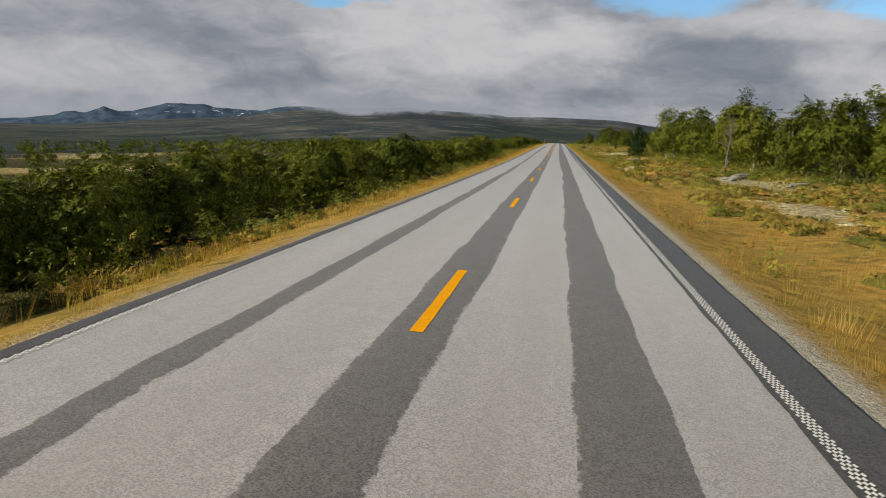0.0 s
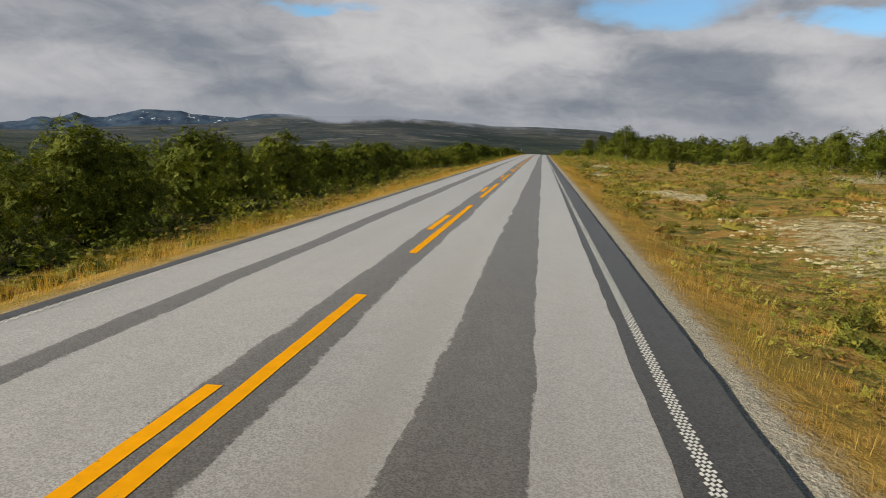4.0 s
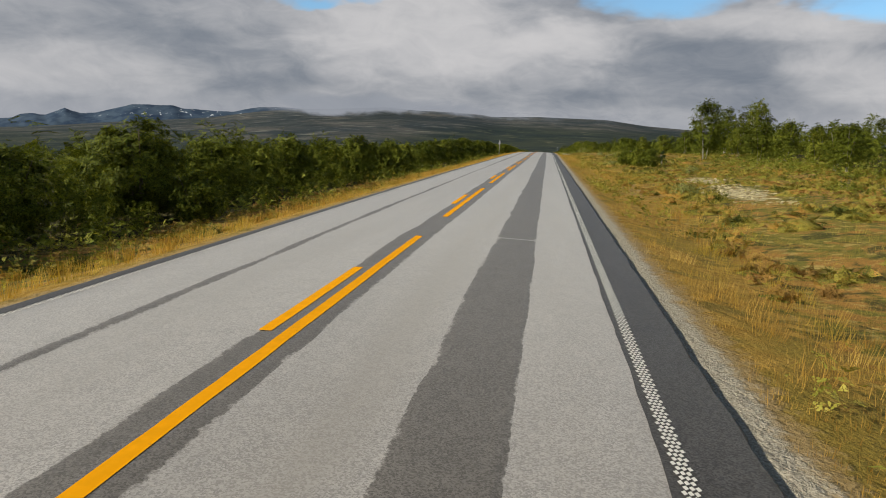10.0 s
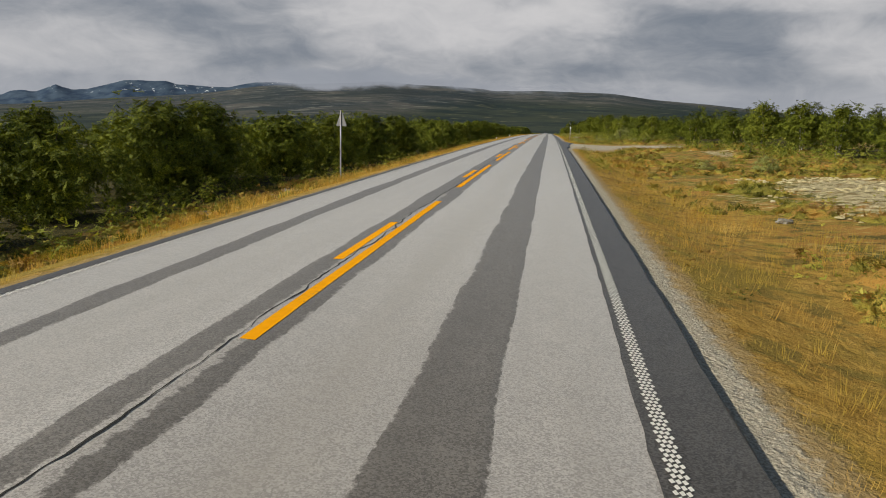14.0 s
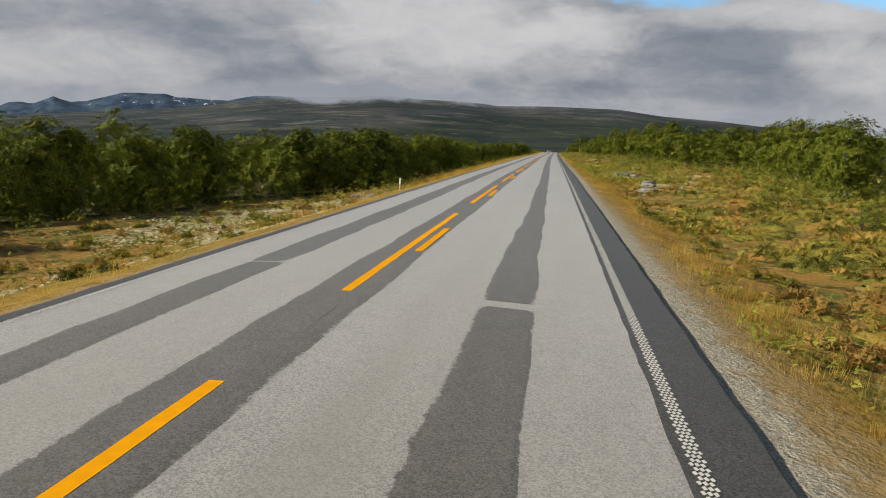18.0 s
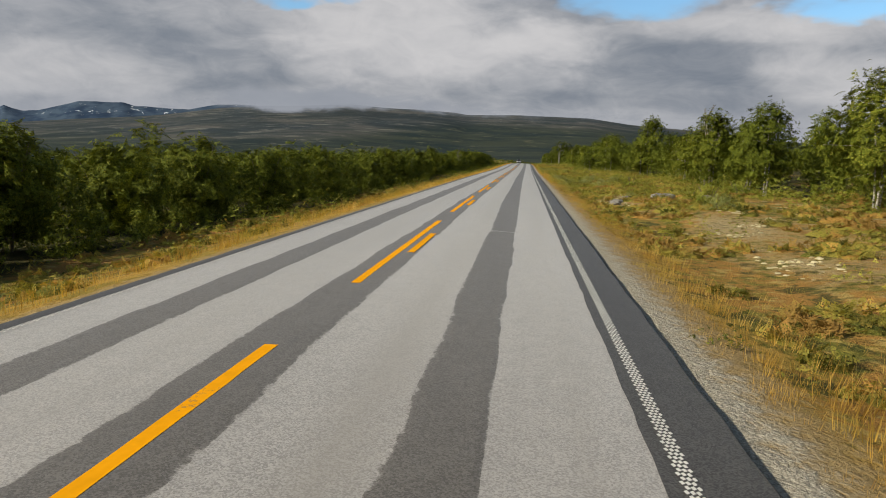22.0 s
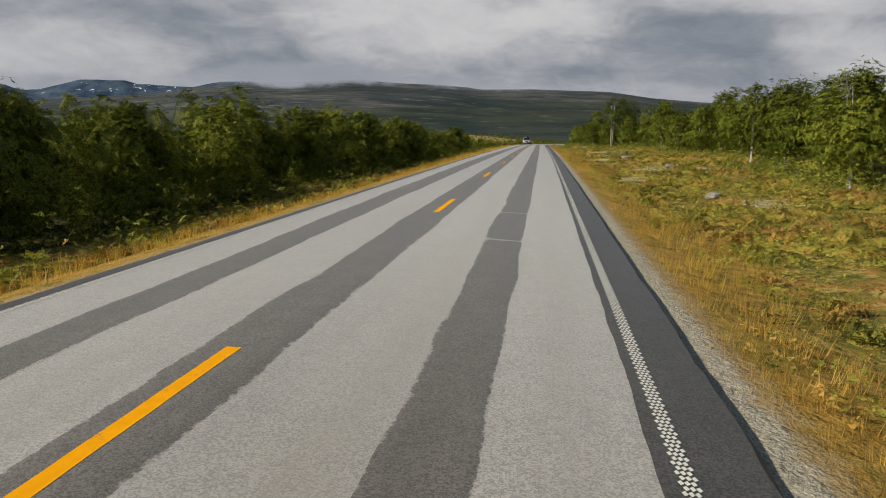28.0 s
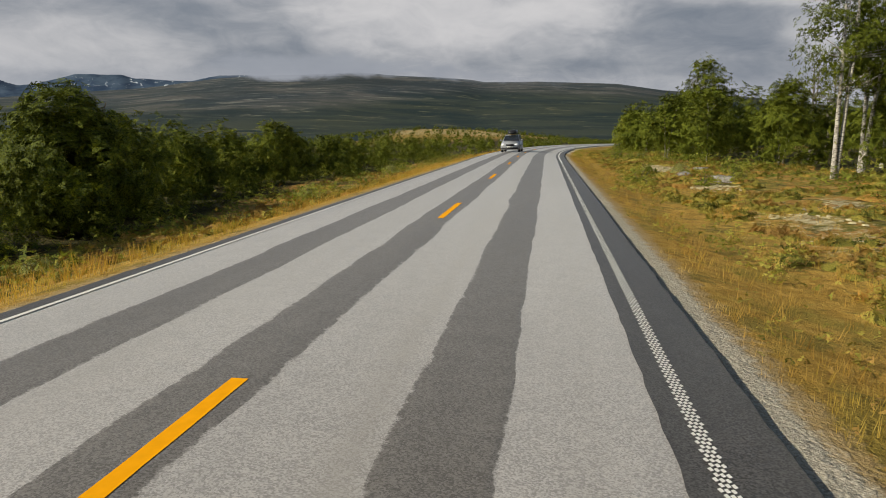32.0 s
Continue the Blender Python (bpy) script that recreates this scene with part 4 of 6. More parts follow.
def crown_points(rng, count, h, w, low, clumps, slim=0.0, dome=False):
    """Leaf places in loose clumps inside an uneven, lop-sided crown."""
    f = rng.uniform(0, 1, clumps) ** 0.8
    z = low + (h - low) * f
    prof = np.sin(np.pi * np.clip(0.12 + 0.83 * f, 0, 1)) ** 0.7 * (1 - slim * f)
    if dome:
        f = rng.uniform(0, 1, clumps) ** 1.15
        z = low + (h - low) * f
        prof = np.sqrt(np.clip(1.02 - f ** 2.2, 0, 1)) * (0.5 + 0.5 * np.clip(f * 3.0, 0, 1))
    a = rng.uniform(0, 2 * np.pi, clumps)
    r = w * prof * np.sqrt(rng.uniform(0.12, 1, clumps)) * (1 + 0.25 * np.sin(2 * a + rng.uniform(0, 6)))
    c = np.stack([r * np.cos(a), r * np.sin(a), z], 1)
    idx = rng.integers(0, clumps, count)
    rad = rng.uniform(0.22, 0.44, clumps)[idx][:, None] * max(0.6, min(1.6, h / 3.4))
    d = rng.normal(size=(count, 3))
    d /= np.linalg.norm(d, axis=1)[:, None]
    d *= rng.uniform(0.3, 1.0, count)[:, None] ** 0.6 * rad * np.array([1.25, 1.25, 0.85])
    tip = rng.uniform(0, 1, count) < 0.16   # upright shoots break the outline
    d[tip] *= np.array([0.45, 0.45, 1.0])
    d[tip, 2] = np.abs(d[tip, 2]) * 1.7
    return c[idx] + d, c


def tube(pts, radii, sides=6):
    pts = np.asarray(pts, float)
    d = np.gradient(pts, axis=0)
    d /= np.linalg.norm(d, axis=1)[:, None] + 1e-9
    a = np.cross(d, [0.3, 0.9, 0.1])
    a /= np.linalg.norm(a, axis=1)[:, None] + 1e-9
    b_ = np.cross(d, a)
    th = np.linspace(0, 2 * np.pi, sides, endpoint=False)
    v = pts[:, None] + np.asarray(radii)[:, None, None] * (np.cos(th)[None, :, None] * a[:, None] + np.sin(th)[None, :, None] * b_[:, None])
    f = []
    for i in range(len(pts) - 1):
        for j in range(sides):
            k_ = (j + 1) % sides
            f.append((i * sides + j, i * sides + k_, (i + 1) * sides + k_, (i + 1) * sides + j))
    return v.reshape(-1, 3), np.array(f)


def stems(rng, h, w, clumps, count, thick, sides=6, limbs=14):
    """Tapered, slightly crooked stems from one foot, and limbs to the clumps of leaves."""
    vs, fs, off = [], [], 0
    lines = []
    for i in range(count):
        a = rng.uniform(0, 2 * np.pi)
        lean = rng.uniform(0.1, 0.55) * w * (count > 1) + 0.1
        zz = np.linspace(-0.15, h * rng.uniform(0.82, 0.95), 7)
        f = np.clip(zz / h, 0, 1)
        wob = np.cumsum(rng.normal(0, 0.045 * h / 4, (7, 2)), 0) * 0.6
        pts = np.stack([np.cos(a) * (0.1 + lean * f ** 1.3) + wob[:, 0] * f, np.sin(a) * (0.1 + lean * f ** 1.3) + wob[:, 1] * f, zz], 1)
        r0 = thick * rng.uniform(0.7, 1.1)
        v, q = tube(pts, r0 * (1 - 0.85 * f) + 0.006, sides)
        vs.append(v), fs.append(q + off)
        off += len(v)
        lines.append((pts, r0))
    for c_ in clumps[rng.permutation(len(clumps))[:limbs]]:
        pts, r0 = lines[rng.integers(0, count)]
        k_ = int(np.clip(np.searchsorted(pts[:, 2], c_[2] * 0.72), 1, 6))
        p0 = pts[k_]
        mid = (p0 + c_) / 2 + np.array([0, 0, 0.08])
        v, q = tube([p0, mid, c_], [r0 * 0.38, r0 * 0.24, 0.005], 4)
        vs.append(v), fs.append(q + off)
        off += len(v)
    return np.concatenate(vs), np.concatenate(fs)


def tri_mesh(name, q, mat):
    v = q.reshape(-1, 3)
    return mesh_from(name, v, np.arange(len(v)).reshape(-1, 3), mat)


def core_points(r, count, h, w, low, dome):
    """Places for the dense inner foliage."""
    f = r.uniform(0.06, 0.84, count)
    prof = np.sqrt(np.clip(1.0 - f ** 2.2, 0, 1)) * (0.4 + 0.6 * np.clip(f * 3.0, 0, 1)) if dome else np.sin(np.pi * np.clip(0.1 + 0.85 * f, 0, 1)) ** 0.8
    a, d = r.uniform(0, 6.28, count), np.sqrt(r.uniform(0, 1, count)) * 0.68 * w * prof
    return np.stack([d * np.cos(a), d * np.sin(a), low + (h - low) * f], 1)


def plant(name, seed, h, w, low, leaves, size, mat, count, thick, clumps, label, cat, group, limbs=14, slim=0.0, dome=False, bark=None, core=0):
    """A tree or bush: an Empty at its foot with its stems and its crown."""
    r = np.random.default_rng(seed)
    pts, cl = crown_points(r, leaves, h, w, low, clumps, slim, dome)
    root = new(name)
    v, f = stems(r, h, w, cl, count, thick, 5, limbs)
    part("trunk", mesh_from("trunk", v, f, bark or M_BARK, True), root)
    leaves_ = leaf_tris(r, pts, size, 0.2, (0, 0, low + 0.35 * (h - low)))
    if core:
        leaves_ = np.concatenate([leaves_, leaf_tris(r, core_points(r, core, h, w, low, dome), 0.085 * h, 0.0)])
    part("crown", tri_mesh("crown", leaves_, mat), root)
    return tagged(root, label, cat, group)


def place(proto, s, u, scale, turn, dz=0.0, first=False, tall=1.0):
    q = on_road(s, u)
    z = float(ground_z(q[0], q[1])[0]) + dz
    m = Matrix.LocRotScale((q[0], q[1], z), Euler((0, 0, turn)), (scale, scale, scale * tall))
    if first:
        proto.matrix_basis = m
        return proto
    c_ = copy_thing(proto, m)
    c_.scale = (scale, scale, scale * tall)
    return c_


def left_u(s):
    return -np.interp(s, LEFT_S, LEFT_U)


def right_u(s):
    return np.interp(s, RIGHT_S, RIGHT_U)


def lichen_at(s_, u):
    """How far a place lies inside a patch of lichen: 0 outside, 1 in its middle."""
    w_ = np.zeros(len(s_))
    for cs, cu, hs, hu in LICHEN:
        w_ = np.maximum(w_, 1.0 - np.sqrt(((s_ - cs) / hs) ** 2 + ((u - cu) / hu) ** 2))
    return w_


# near birches, each a thing of its own
G_L, G_R = "birch scrub beside the road", "birch wood behind the open heath"
bushy = [plant("birch_tree", 100 + i, 3.4, 1.95, 0.3, 3300, 0.26, M_LEAF, 4, 0.03, 130, "low bushy mountain birch with dense green leaves down to the grass", "tree", G_L, 8, 0.0, True, M_TWIG, 700) for i in range(5)]
tall = [plant("birch_tree", 200 + i, 5.0, 1.8, 0.8, 2700, 0.28, M_LEAF, 2 + i % 3, 0.05, 80, "green mountain birch with thin pale crooked stems", "tree", G_R, 11, 0.06, False, None, 200) for i in range(6)]
used = set()
nb = 0
s = 2.0
while s < 815 and nb < 160:
    h = np.interp(s, LEFT_S, LEFT_H) * rng.uniform(0.76, 1.04)
    i = int(rng.integers(0, 5))
    place(bushy[i], s, left_u(s) - rng.uniform(-0.2, 1.7), h / 3.4, rng.uniform(0, 6.28), -0.05, i not in used)
    used.add(i)
    nb += 1
    s += rng.uniform(4.2, 6.2)
for s in np.arange(7.0, 62.0, 4.6):
    place(bushy[int(s) % 5], s, left_u(s) - rng.uniform(0.1, 1.6), rng.uniform(0.58, 0.74), rng.uniform(0, 6.28), -0.08)
used = set()
s, nr = 30.0, 0
while s < 840 and nr < 135:
    if 82 < s < 104 or 780 < s < 792:
        s += 22.0 if s < 104 else 12.0
    h = np.interp(s, RIGHT_S, RIGHT_H) * rng.uniform(0.72, 1.08)
    i = int(rng.integers(0, 6))
    place(tall[i], s, right_u(s) + rng.uniform(-0.8, 2.6), h / 5.0, rng.uniform(0, 6.28), -0.05, i not in used)
    used.add(i)
    nr += 1
    s += rng.uniform(4.6, 7.4)


# the woods behind, as one stuff a side
def wood_templates(seed, leaves, size, low, w, k_, per, dome=False):
    out = []
    for i in range(k_):
        r = np.random.default_rng(seed + i)
        pts, cl = crown_points(r, leaves, 4.0, w, low, per, 0.1, dome)
        out.append(np.concatenate([leaf_tris(r, pts, size, 0.25, (0, 0, low + 1.3)), leaf_tris(r, core_points(r, leaves // 6, 4.0, w, low, dome), 0.6, 0.0)]))
    return out


def wood(name, label, places, templates):
    qs = []
    r = np.random.default_rng(77)
    for (x, y, z), h, lod in places:
        q = templates[lod][int(r.integers(0, len(templates[lod])))]
        a = r.uniform(0, 6.28)
        k_ = h / 4.0
        ca_, sa_ = math.cos(a) * k_ * r.uniform(0.9, 1.15), math.sin(a) * k_
        o_ = np.empty_like(q)
        o_[..., 0] = q[..., 0] * ca_ - q[..., 1] * sa_ + x
        o_[..., 1] = q[..., 0] * sa_ + q[..., 1] * ca_ + y
        o_[..., 2] = q[..., 2] * k_ + z
        qs.append(o_)
    ob = part(name, tri_mesh(name, np.concatenate(qs), M_LEAF))
    return tagged(ob, label, "woods", kind="stuff")


def scatter(side, s0, s1, bands, size=1.0):
    out = []
    for d0, d1, step, lod in bands:
        a = np.arange(s0, s1, step)
        bb = np.arange(d0, d1, step)
        ga, gb = np.meshgrid(a, bb)
        ga, gb = ga.ravel() + rng.uniform(-0.48, 0.48, ga.size) * step, gb.ravel() + rng.uniform(-0.48, 0.48, gb.size) * step
        front = left_u(ga) if side < 0 else right_u(ga)
        u = front + side * gb
        dens = 0.5 + 0.6 * vnoise(ga / 22.0, u / 14.0, 63 + side, 2) + (0.7 if side < 0 else 0.6)
        keep = (rng.uniform(0, 1, len(ga)) < np.clip(dens, 0.12, 1)) & (turnout_weight(ga, u) < 0.05)
        if side < 0:   # glades with lichen on the left
            keep &= lichen_at(ga, u) < 0.05
            keep &= ~((ga > 828) & (ga < 900) & (u > -55) & (u < -25)) & ~((ga > 1040) & (u < -25) & (rng.uniform(0, 1, len(ga)) < 0.45))
        ga, gb, u = ga[keep], gb[keep], u[keep]
        q = on_road(ga, u)
        z = ground_z(q[:, 0], q[:, 1])
        hh = np.interp(ga, LEFT_S if side < 0 else RIGHT_S, LEFT_H if side < 0 else RIGHT_H)
        if side < 0:   # lower towards the moor, and in a hollow
            hh = hh * (1 - np.interp(gb, [3, 9], [0, 1]) * np.interp(ga, [425, 460], [0.28, 0.06]))
            hh = hh * (1 - 0.42 * np.interp(ga, [396, 402, 420, 430], [0, 1, 1, 0]) * np.interp(u, [-13, -9], [1, 0]))
        for i in range(len(ga)):
            out.append(((q[i, 0], q[i, 1], z[i] - 0.05), hh[i] * size * rng.uniform(0.65, 1.12), lod))
    return out


T_L = [wood_templates(300, 270, 0.37, 0.35, 1.7, 5, 34, True), wood_templates(320, 190, 0.55, 0.1, 1.9, 4, 22, True), wood_templates(340, 70, 1.0, 0.1, 2.2, 4, 16, True)]
T_R = [wood_templates(400, 270, 0.37, 0.4, 1.5, 5, 34), wood_templates(420, 190, 0.54, 0.3, 1.7, 4, 22, True), wood_templates(440, 70, 1.0, 0.1, 2.2, 4, 16, True)]
kx, ky = rng.uniform(-230, 60, 1300), rng.uniform(990, 1200, 1300)
keep = (vnoise(kx / 30.0, ky / 14.0, 67, 2) > -0.5) & (np.abs(to_road(kx, ky)[1]) > 14)
kx, ky = kx[keep], ky[keep]
knoll = [((a_, b_, c_ - 0.05), h_, 2) for a_, b_, c_, h_ in zip(kx, ky, ground_z(kx, ky), rng.uniform(1.4, 2.7, len(kx)))]
wood("birch_woods", "dense green mountain birch scrub behind the front row",
     scatter(-1, -10, 850, [(0.5, 4.6, 2.6, 0), (4.6, 24, 5.2, 1), (26, 110, 7.2, 2)]) + scatter(-1, 850, 1080, [(0, 90, 8.0, 2)]) + scatter(-1, 0, 840, [(-1.7, -0.3, 1.5, 0)], 0.36) + knoll, T_L)
wood("birch_woods", "open green mountain birch wood on the heath",
     scatter(1, 10, 850, [(1.5, 7.5, 3.6, 0), (7.5, 22, 5.6, 1), (25, 66, 9, 2)]) + scatter(1, 850, 1080, [(0, 90, 8.0, 2)]), T_R)


# grass and heath
def blades(r, x, y, z, height, per, spread):
    m = len(x) * per
    cx, cy, cz = np.repeat(x, per), np.repeat(y, per), np.repeat(z, per)
    hh = np.repeat(height, per) * r.uniform(0.55, 1.2, m)
    a, b_ = r.uniform(0, 6.28, m), r.uniform(0, 6.28, m)
    d = r.uniform(0, spread, m)
    bx, by = cx + d * np.cos(a), cy + d * np.sin(a)
    w = 0.002 + 0.0055 * hh
    tip = np.stack([bx + 0.3 * hh * np.cos(a) + 0.1 * hh, by + 0.3 * hh * np.sin(a), cz + hh], 1)
    p0 = np.stack([bx - w * np.cos(b_), by - w * np.sin(b_), cz - 0.04], 1)
    p1 = np.stack([bx + w * np.cos(b_), by + w * np.sin(b_), cz - 0.04], 1)
    return np.stack([p0, p1, tip], 1)


def strew(r, count, s0, s1, u0, u1, bias=1.0):
    s_ = r.uniform(s0, s1, count)
    f = r.uniform(0, 1, count) ** bias
    u = u0(s_) + (u1(s_) - u0(s_)) * f
    q = on_road(s_, u)
    return s_, u, q[:, 0], q[:, 1], ground_z(q[:, 0], q[:, 1])


def gold_limit(s_):
    return np.interp(s_, [v for q in GOLD for v in (q[0] + 8, q[1] - 8)], [v for q in GOLD for v in (q[2], q[2])])


def turnout(s_, u):
    return turnout_weight(s_, u) > 0.15


r = np.random.default_rng(5)
s_, u, x, y, z = strew(r, 13500, -5, 850, lambda v: 3.62 + np.interp(v, GRAVEL_S, GRAVEL_W), gold_limit, 1.4)
ok = ~turnout(s_, u)
hh = (0.12 + 0.12 * (vnoise(s_ / 9, u / 1.2, 71) + 1)) * np.clip((u - 3.4 - np.interp(s_, GRAVEL_S, GRAVEL_W)) / 0.9, 0.25, 1)
tri = [blades(r, x[ok], y[ok], z[ok], hh[ok], 17, 0.2)]
s_, u, x, y, z = strew(r, 9500, 2, 850, lambda v: v * 0 - 3.75, lambda v: np.maximum(left_u(v) + 0.8, -np.interp(v, [130, 145, 188, 200], [6.6, 9.5, 10, 6.6])), 1.2)
bare = (s_ > 426) & (s_ < 459) & (u < -4.3)
s_, u, x, y, z = s_[~bare], u[~bare], x[~bare], y[~bare], z[~bare]
hh = 0.16 + 0.14 * (vnoise(s_ / 9, u / 1.2, 73) + 1)
tri.append(blades(r, x, y, z, hh, 13, 0.2))
tri = np.concatenate(tri).reshape(-1, 3)
tagged(part("verge_grass", mesh_from("verge_grass", tri, np.arange(len(tri)).reshape(-1, 3), M_STRAW)), "dry golden grass on the road's verges", "grass", kind="stuff")
M_MEADOW = leaf_material("meadow_grass", (0.15, 0.14, 0.026), (0.33, 0.27, 0.052), (0.52, 0.36, 0.1), 0.35, (0.4, 0.22, 0.06), 0.9)
s_, u, x, y, z = strew(r, 19000, -5, 850, lambda v: gold_limit(v) * 0.6 + 1.8, lambda v: np.minimum(right_u(v), 15), 1.3)
ok = ~turnout(s_, u) & (vnoise(s_ / 5.0, u / 3.0, 78, 2) > -0.4) & (lichen_at(s_, u) < 0.1)
tri = blades(r, x[ok], y[ok], z[ok], 0.1 + 0.075 * (vnoise(s_[ok] / 7, u[ok] / 2, 79) + 1), 9, 0.3).reshape(-1, 3)
tagged(part("meadow_grass", mesh_from("meadow_grass", tri, np.arange(len(tri)).reshape(-1, 3), M_MEADOW)), "short olive and rust-coloured grass on the open heath", "grass", kind="stuff")


def clumps(name, r, s_, u, x, y, z, per, size, radius, high, mat, label, cat):
    m = len(x) * per
    d = r.normal(size=(m, 3)) * np.array([radius, radius, high]) * np.repeat(r.uniform(0.5, 1.6, len(x)), per)[:, None]
    d[:, 2] = np.abs(d[:, 2])
    c_ = np.stack([np.repeat(x, per), np.repeat(y, per), np.repeat(z, per)], 1) + d
    return tagged(part(name, tri_mesh(name, leaf_tris(r, c_, size, 0.9), mat)), label, cat, kind="stuff")


def mounds(name, r, x, y, z, rad, high, mat, label):
    """Low rounded cushions of heath, each a lumpy dome."""
    m, k_ = len(x), 6
    th = np.linspace(0, 2 * np.pi, k_, endpoint=False)
    long_ = r.uniform(0.75, 1.35, m)
    rings = [np.stack([x, y, z + high * r.uniform(0.85, 1.15, m)], 1)[:, None]]
    for f_, zf in ((0.42, 0.86), (0.78, 0.42), (1.05, -0.35)):
        q_ = rad[:, None] * f_ * r.uniform(0.75, 1.25, (m, k_))
        rings.append(np.stack([x[:, None] + q_ * np.cos(th), y[:, None] + q_ * np.sin(th) * long_[:, None], z[:, None] + high[:, None] * zf * r.uniform(0.75, 1.25, (m, k_))], 2))
    v = np.concatenate(rings, 1)
    f = [(0, 1 + j_, 1 + (j_ + 1) % k_) for j_ in range(k_)]
    for o_ in (1, 1 + k_):
        for j_ in range(k_):
            n_ = (j_ + 1) % k_
            f += [(o_ + j_, o_ + k_ + j_, o_ + k_ + n_), (o_ + j_, o_ + k_ + n_, o_ + n_)]
    faces = (np.arange(m)[:, None, None] * (1 + 3 * k_) + np.array(f)[None]).reshape(-1, 3)
    return tagged(part(name, mesh_from(name, v.reshape(-1, 3), faces, mat, True)), label, "heath", kind="stuff")


M_MOUND, n, b = material("heath_mound", 0.95, 0.0, 0.08)
geo = n.add("ShaderNodeNewGeometry")
p, isl = geo.outputs["Position"], geo.outputs["Random Per Island"]
m1, m2, m3 = n.noise(p, 1.3, 3.0, 0.6), n.noise(p, 14.0, 5.0, 0.7), n.noise(p, 55.0, 3.0, 0.7)
m4 = n.noise(p, 0.22, 3.0, 0.6)
k = n.math("ADD", n.math("MULTIPLY", isl, 0.25), n.math("MULTIPLY", m1, 0.75))
c = n.mix(n.ramp(k, 0.25, 0.55), col(0.088, 0.1, 0.016), col(0.29, 0.245, 0.042))
c = n.mix(n.ramp(n.math("ADD", k, n.math("SUBTRACT", m4, 0.5)), 0.55, 0.68), c, col(0.42, 0.225, 0.052))
c = n.mix(n.math("MULTIPLY", n.ramp(m2, 0.5, 0.36), 0.65), c, col(0.05, 0.052, 0.014))
c = n.mix(n.math("MULTIPLY", n.ramp(m3, 0.52, 0.68), 0.6), c, col(0.5, 0.41, 0.13))
base(n, b, c)
bump(n, b, n.math("ADD", m2, n.math("MULTIPLY", m3, 0.5)), 0.9, 0.06)

s_, u, x, y, z = strew(r, 12500, -5, 850, lambda v: gold_limit(v) * 0.35 + 3.4, lambda v: right_u(v) + 3.0, 1.15)
ok = (vnoise(s_ / 6.0, u / 4.0, 75, 2) > -0.3) & ~turnout(s_, u) & (lichen_at(s_, u) < 0.2)
s_, u, x, y, z = s_[ok], u[ok], x[ok], y[ok], z[ok]
rad = r.uniform(0.16, 0.5, len(x)) * np.clip(0.35 + (u - 4.5) / 4.0, 0.4, 1.25)
high = rad * r.uniform(0.12, 0.34, len(x))
s2, u2, x2, y2, z2 = strew(r, 2600, 0, 850, lambda v: v * 0 - 5.2, lambda v: left_u(v) + 2.6, 1.0)
s_, u, x, y, z = [np.concatenate(q_) for q_ in ((s_, s2), (u, u2), (x, x2), (y, y2), (z, z2))]
rad = np.concatenate([rad, r.uniform(0.16, 0.42, len(x2))])
high = np.concatenate([high, rad[-len(x2):] * r.uniform(0.15, 0.4, len(x2))])
mounds("heath_mounds", r, x, y, z, rad, high, M_MOUND, "low olive and rust-brown mossy heath cushions")
per = 18
a, d = r.uniform(0, 6.28, len(x) * per), np.sqrt(r.uniform(0, 1.1, len(x) * per))
R_, H_ = np.repeat(rad, per), np.repeat(high, per)
hc = np.stack([np.repeat(x, per) + d * R_ * np.cos(a), np.repeat(y, per) + d * R_ * np.sin(a), np.repeat(z, per) + H_ * (1 - 0.75 * d * d) + r.uniform(0, 0.09, len(a))], 1)
tagged(part("heath_scrub", tri_mesh("heath_scrub", leaf_tris(r, hc, 0.23, 0.2), M_HEATH)), "low green and rust-coloured heath plants", "heath", kind="stuff")
s_, u, x, y, z = strew(r, 2000, 0, 850, lambda v: v * 0 - 5.4, lambda v: left_u(v) + 1.8, 1.0)
clumps("heath_scrub", r, s_, u, x, y, z, 16, 0.14, 0.26, 0.18, M_HEATH, "low heath plants below the road bank", "heath")


def cushions(r, x, y, z, rad):
    """Low rounded lichen cushions, each a small lumpy dome."""
    m = len(x)
    th = np.linspace(0, 2 * np.pi, 6, endpoint=False)
    top = np.stack([x + r.normal(0, 0.03, m), y + r.normal(0, 0.03, m), z + rad * r.uniform(0.15, 0.42, m)], 1)
    rings = []
    for k_, zf in ((0.62, 0.24), (1.0, -0.15)):
        q_ = rad[:, None] * k_ * r.uniform(0.75, 1.25, (m, 6))
        rings.append(np.stack([x[:, None] + q_ * np.cos(th), y[:, None] + q_ * np.sin(th), z[:, None] + zf * rad[:, None] * r.uniform(0.7, 1.3, (m, 6))], 2))
    v = np.concatenate([top[:, None], rings[0], rings[1]], 1)
    f = [(0, 1 + j_, 1 + (j_ + 1) % 6) for j_ in range(6)]
    for j_ in range(6):
        k_ = (j_ + 1) % 6
        f += [(1 + j_, 7 + j_, 7 + k_), (1 + j_, 7 + k_, 1 + k_)]
    faces = (np.arange(m)[:, None, None] * 13 + np.array(f)[None]).reshape(-1, 3)
    return v.reshape(-1, 3), faces


lp = []
for cs, cu, hs, hu in LICHEN:
    m = int(hs * hu * (46.0 if abs(cu) < 17 else 4.0))
    a, d = r.uniform(0, 6.28, m), np.sqrt(r.uniform(0, 1, m)) * 1.05
    lp.append(np.stack([cs + hs * d * np.cos(a), cu + hu * d * np.sin(a)], 1))
lp = np.concatenate(lp)
lp = lp[vnoise(lp[:, 0] / 1.6, lp[:, 1] / 0.9, 79, 2) > -0.05]
q = on_road(lp[:, 0], lp[:, 1])
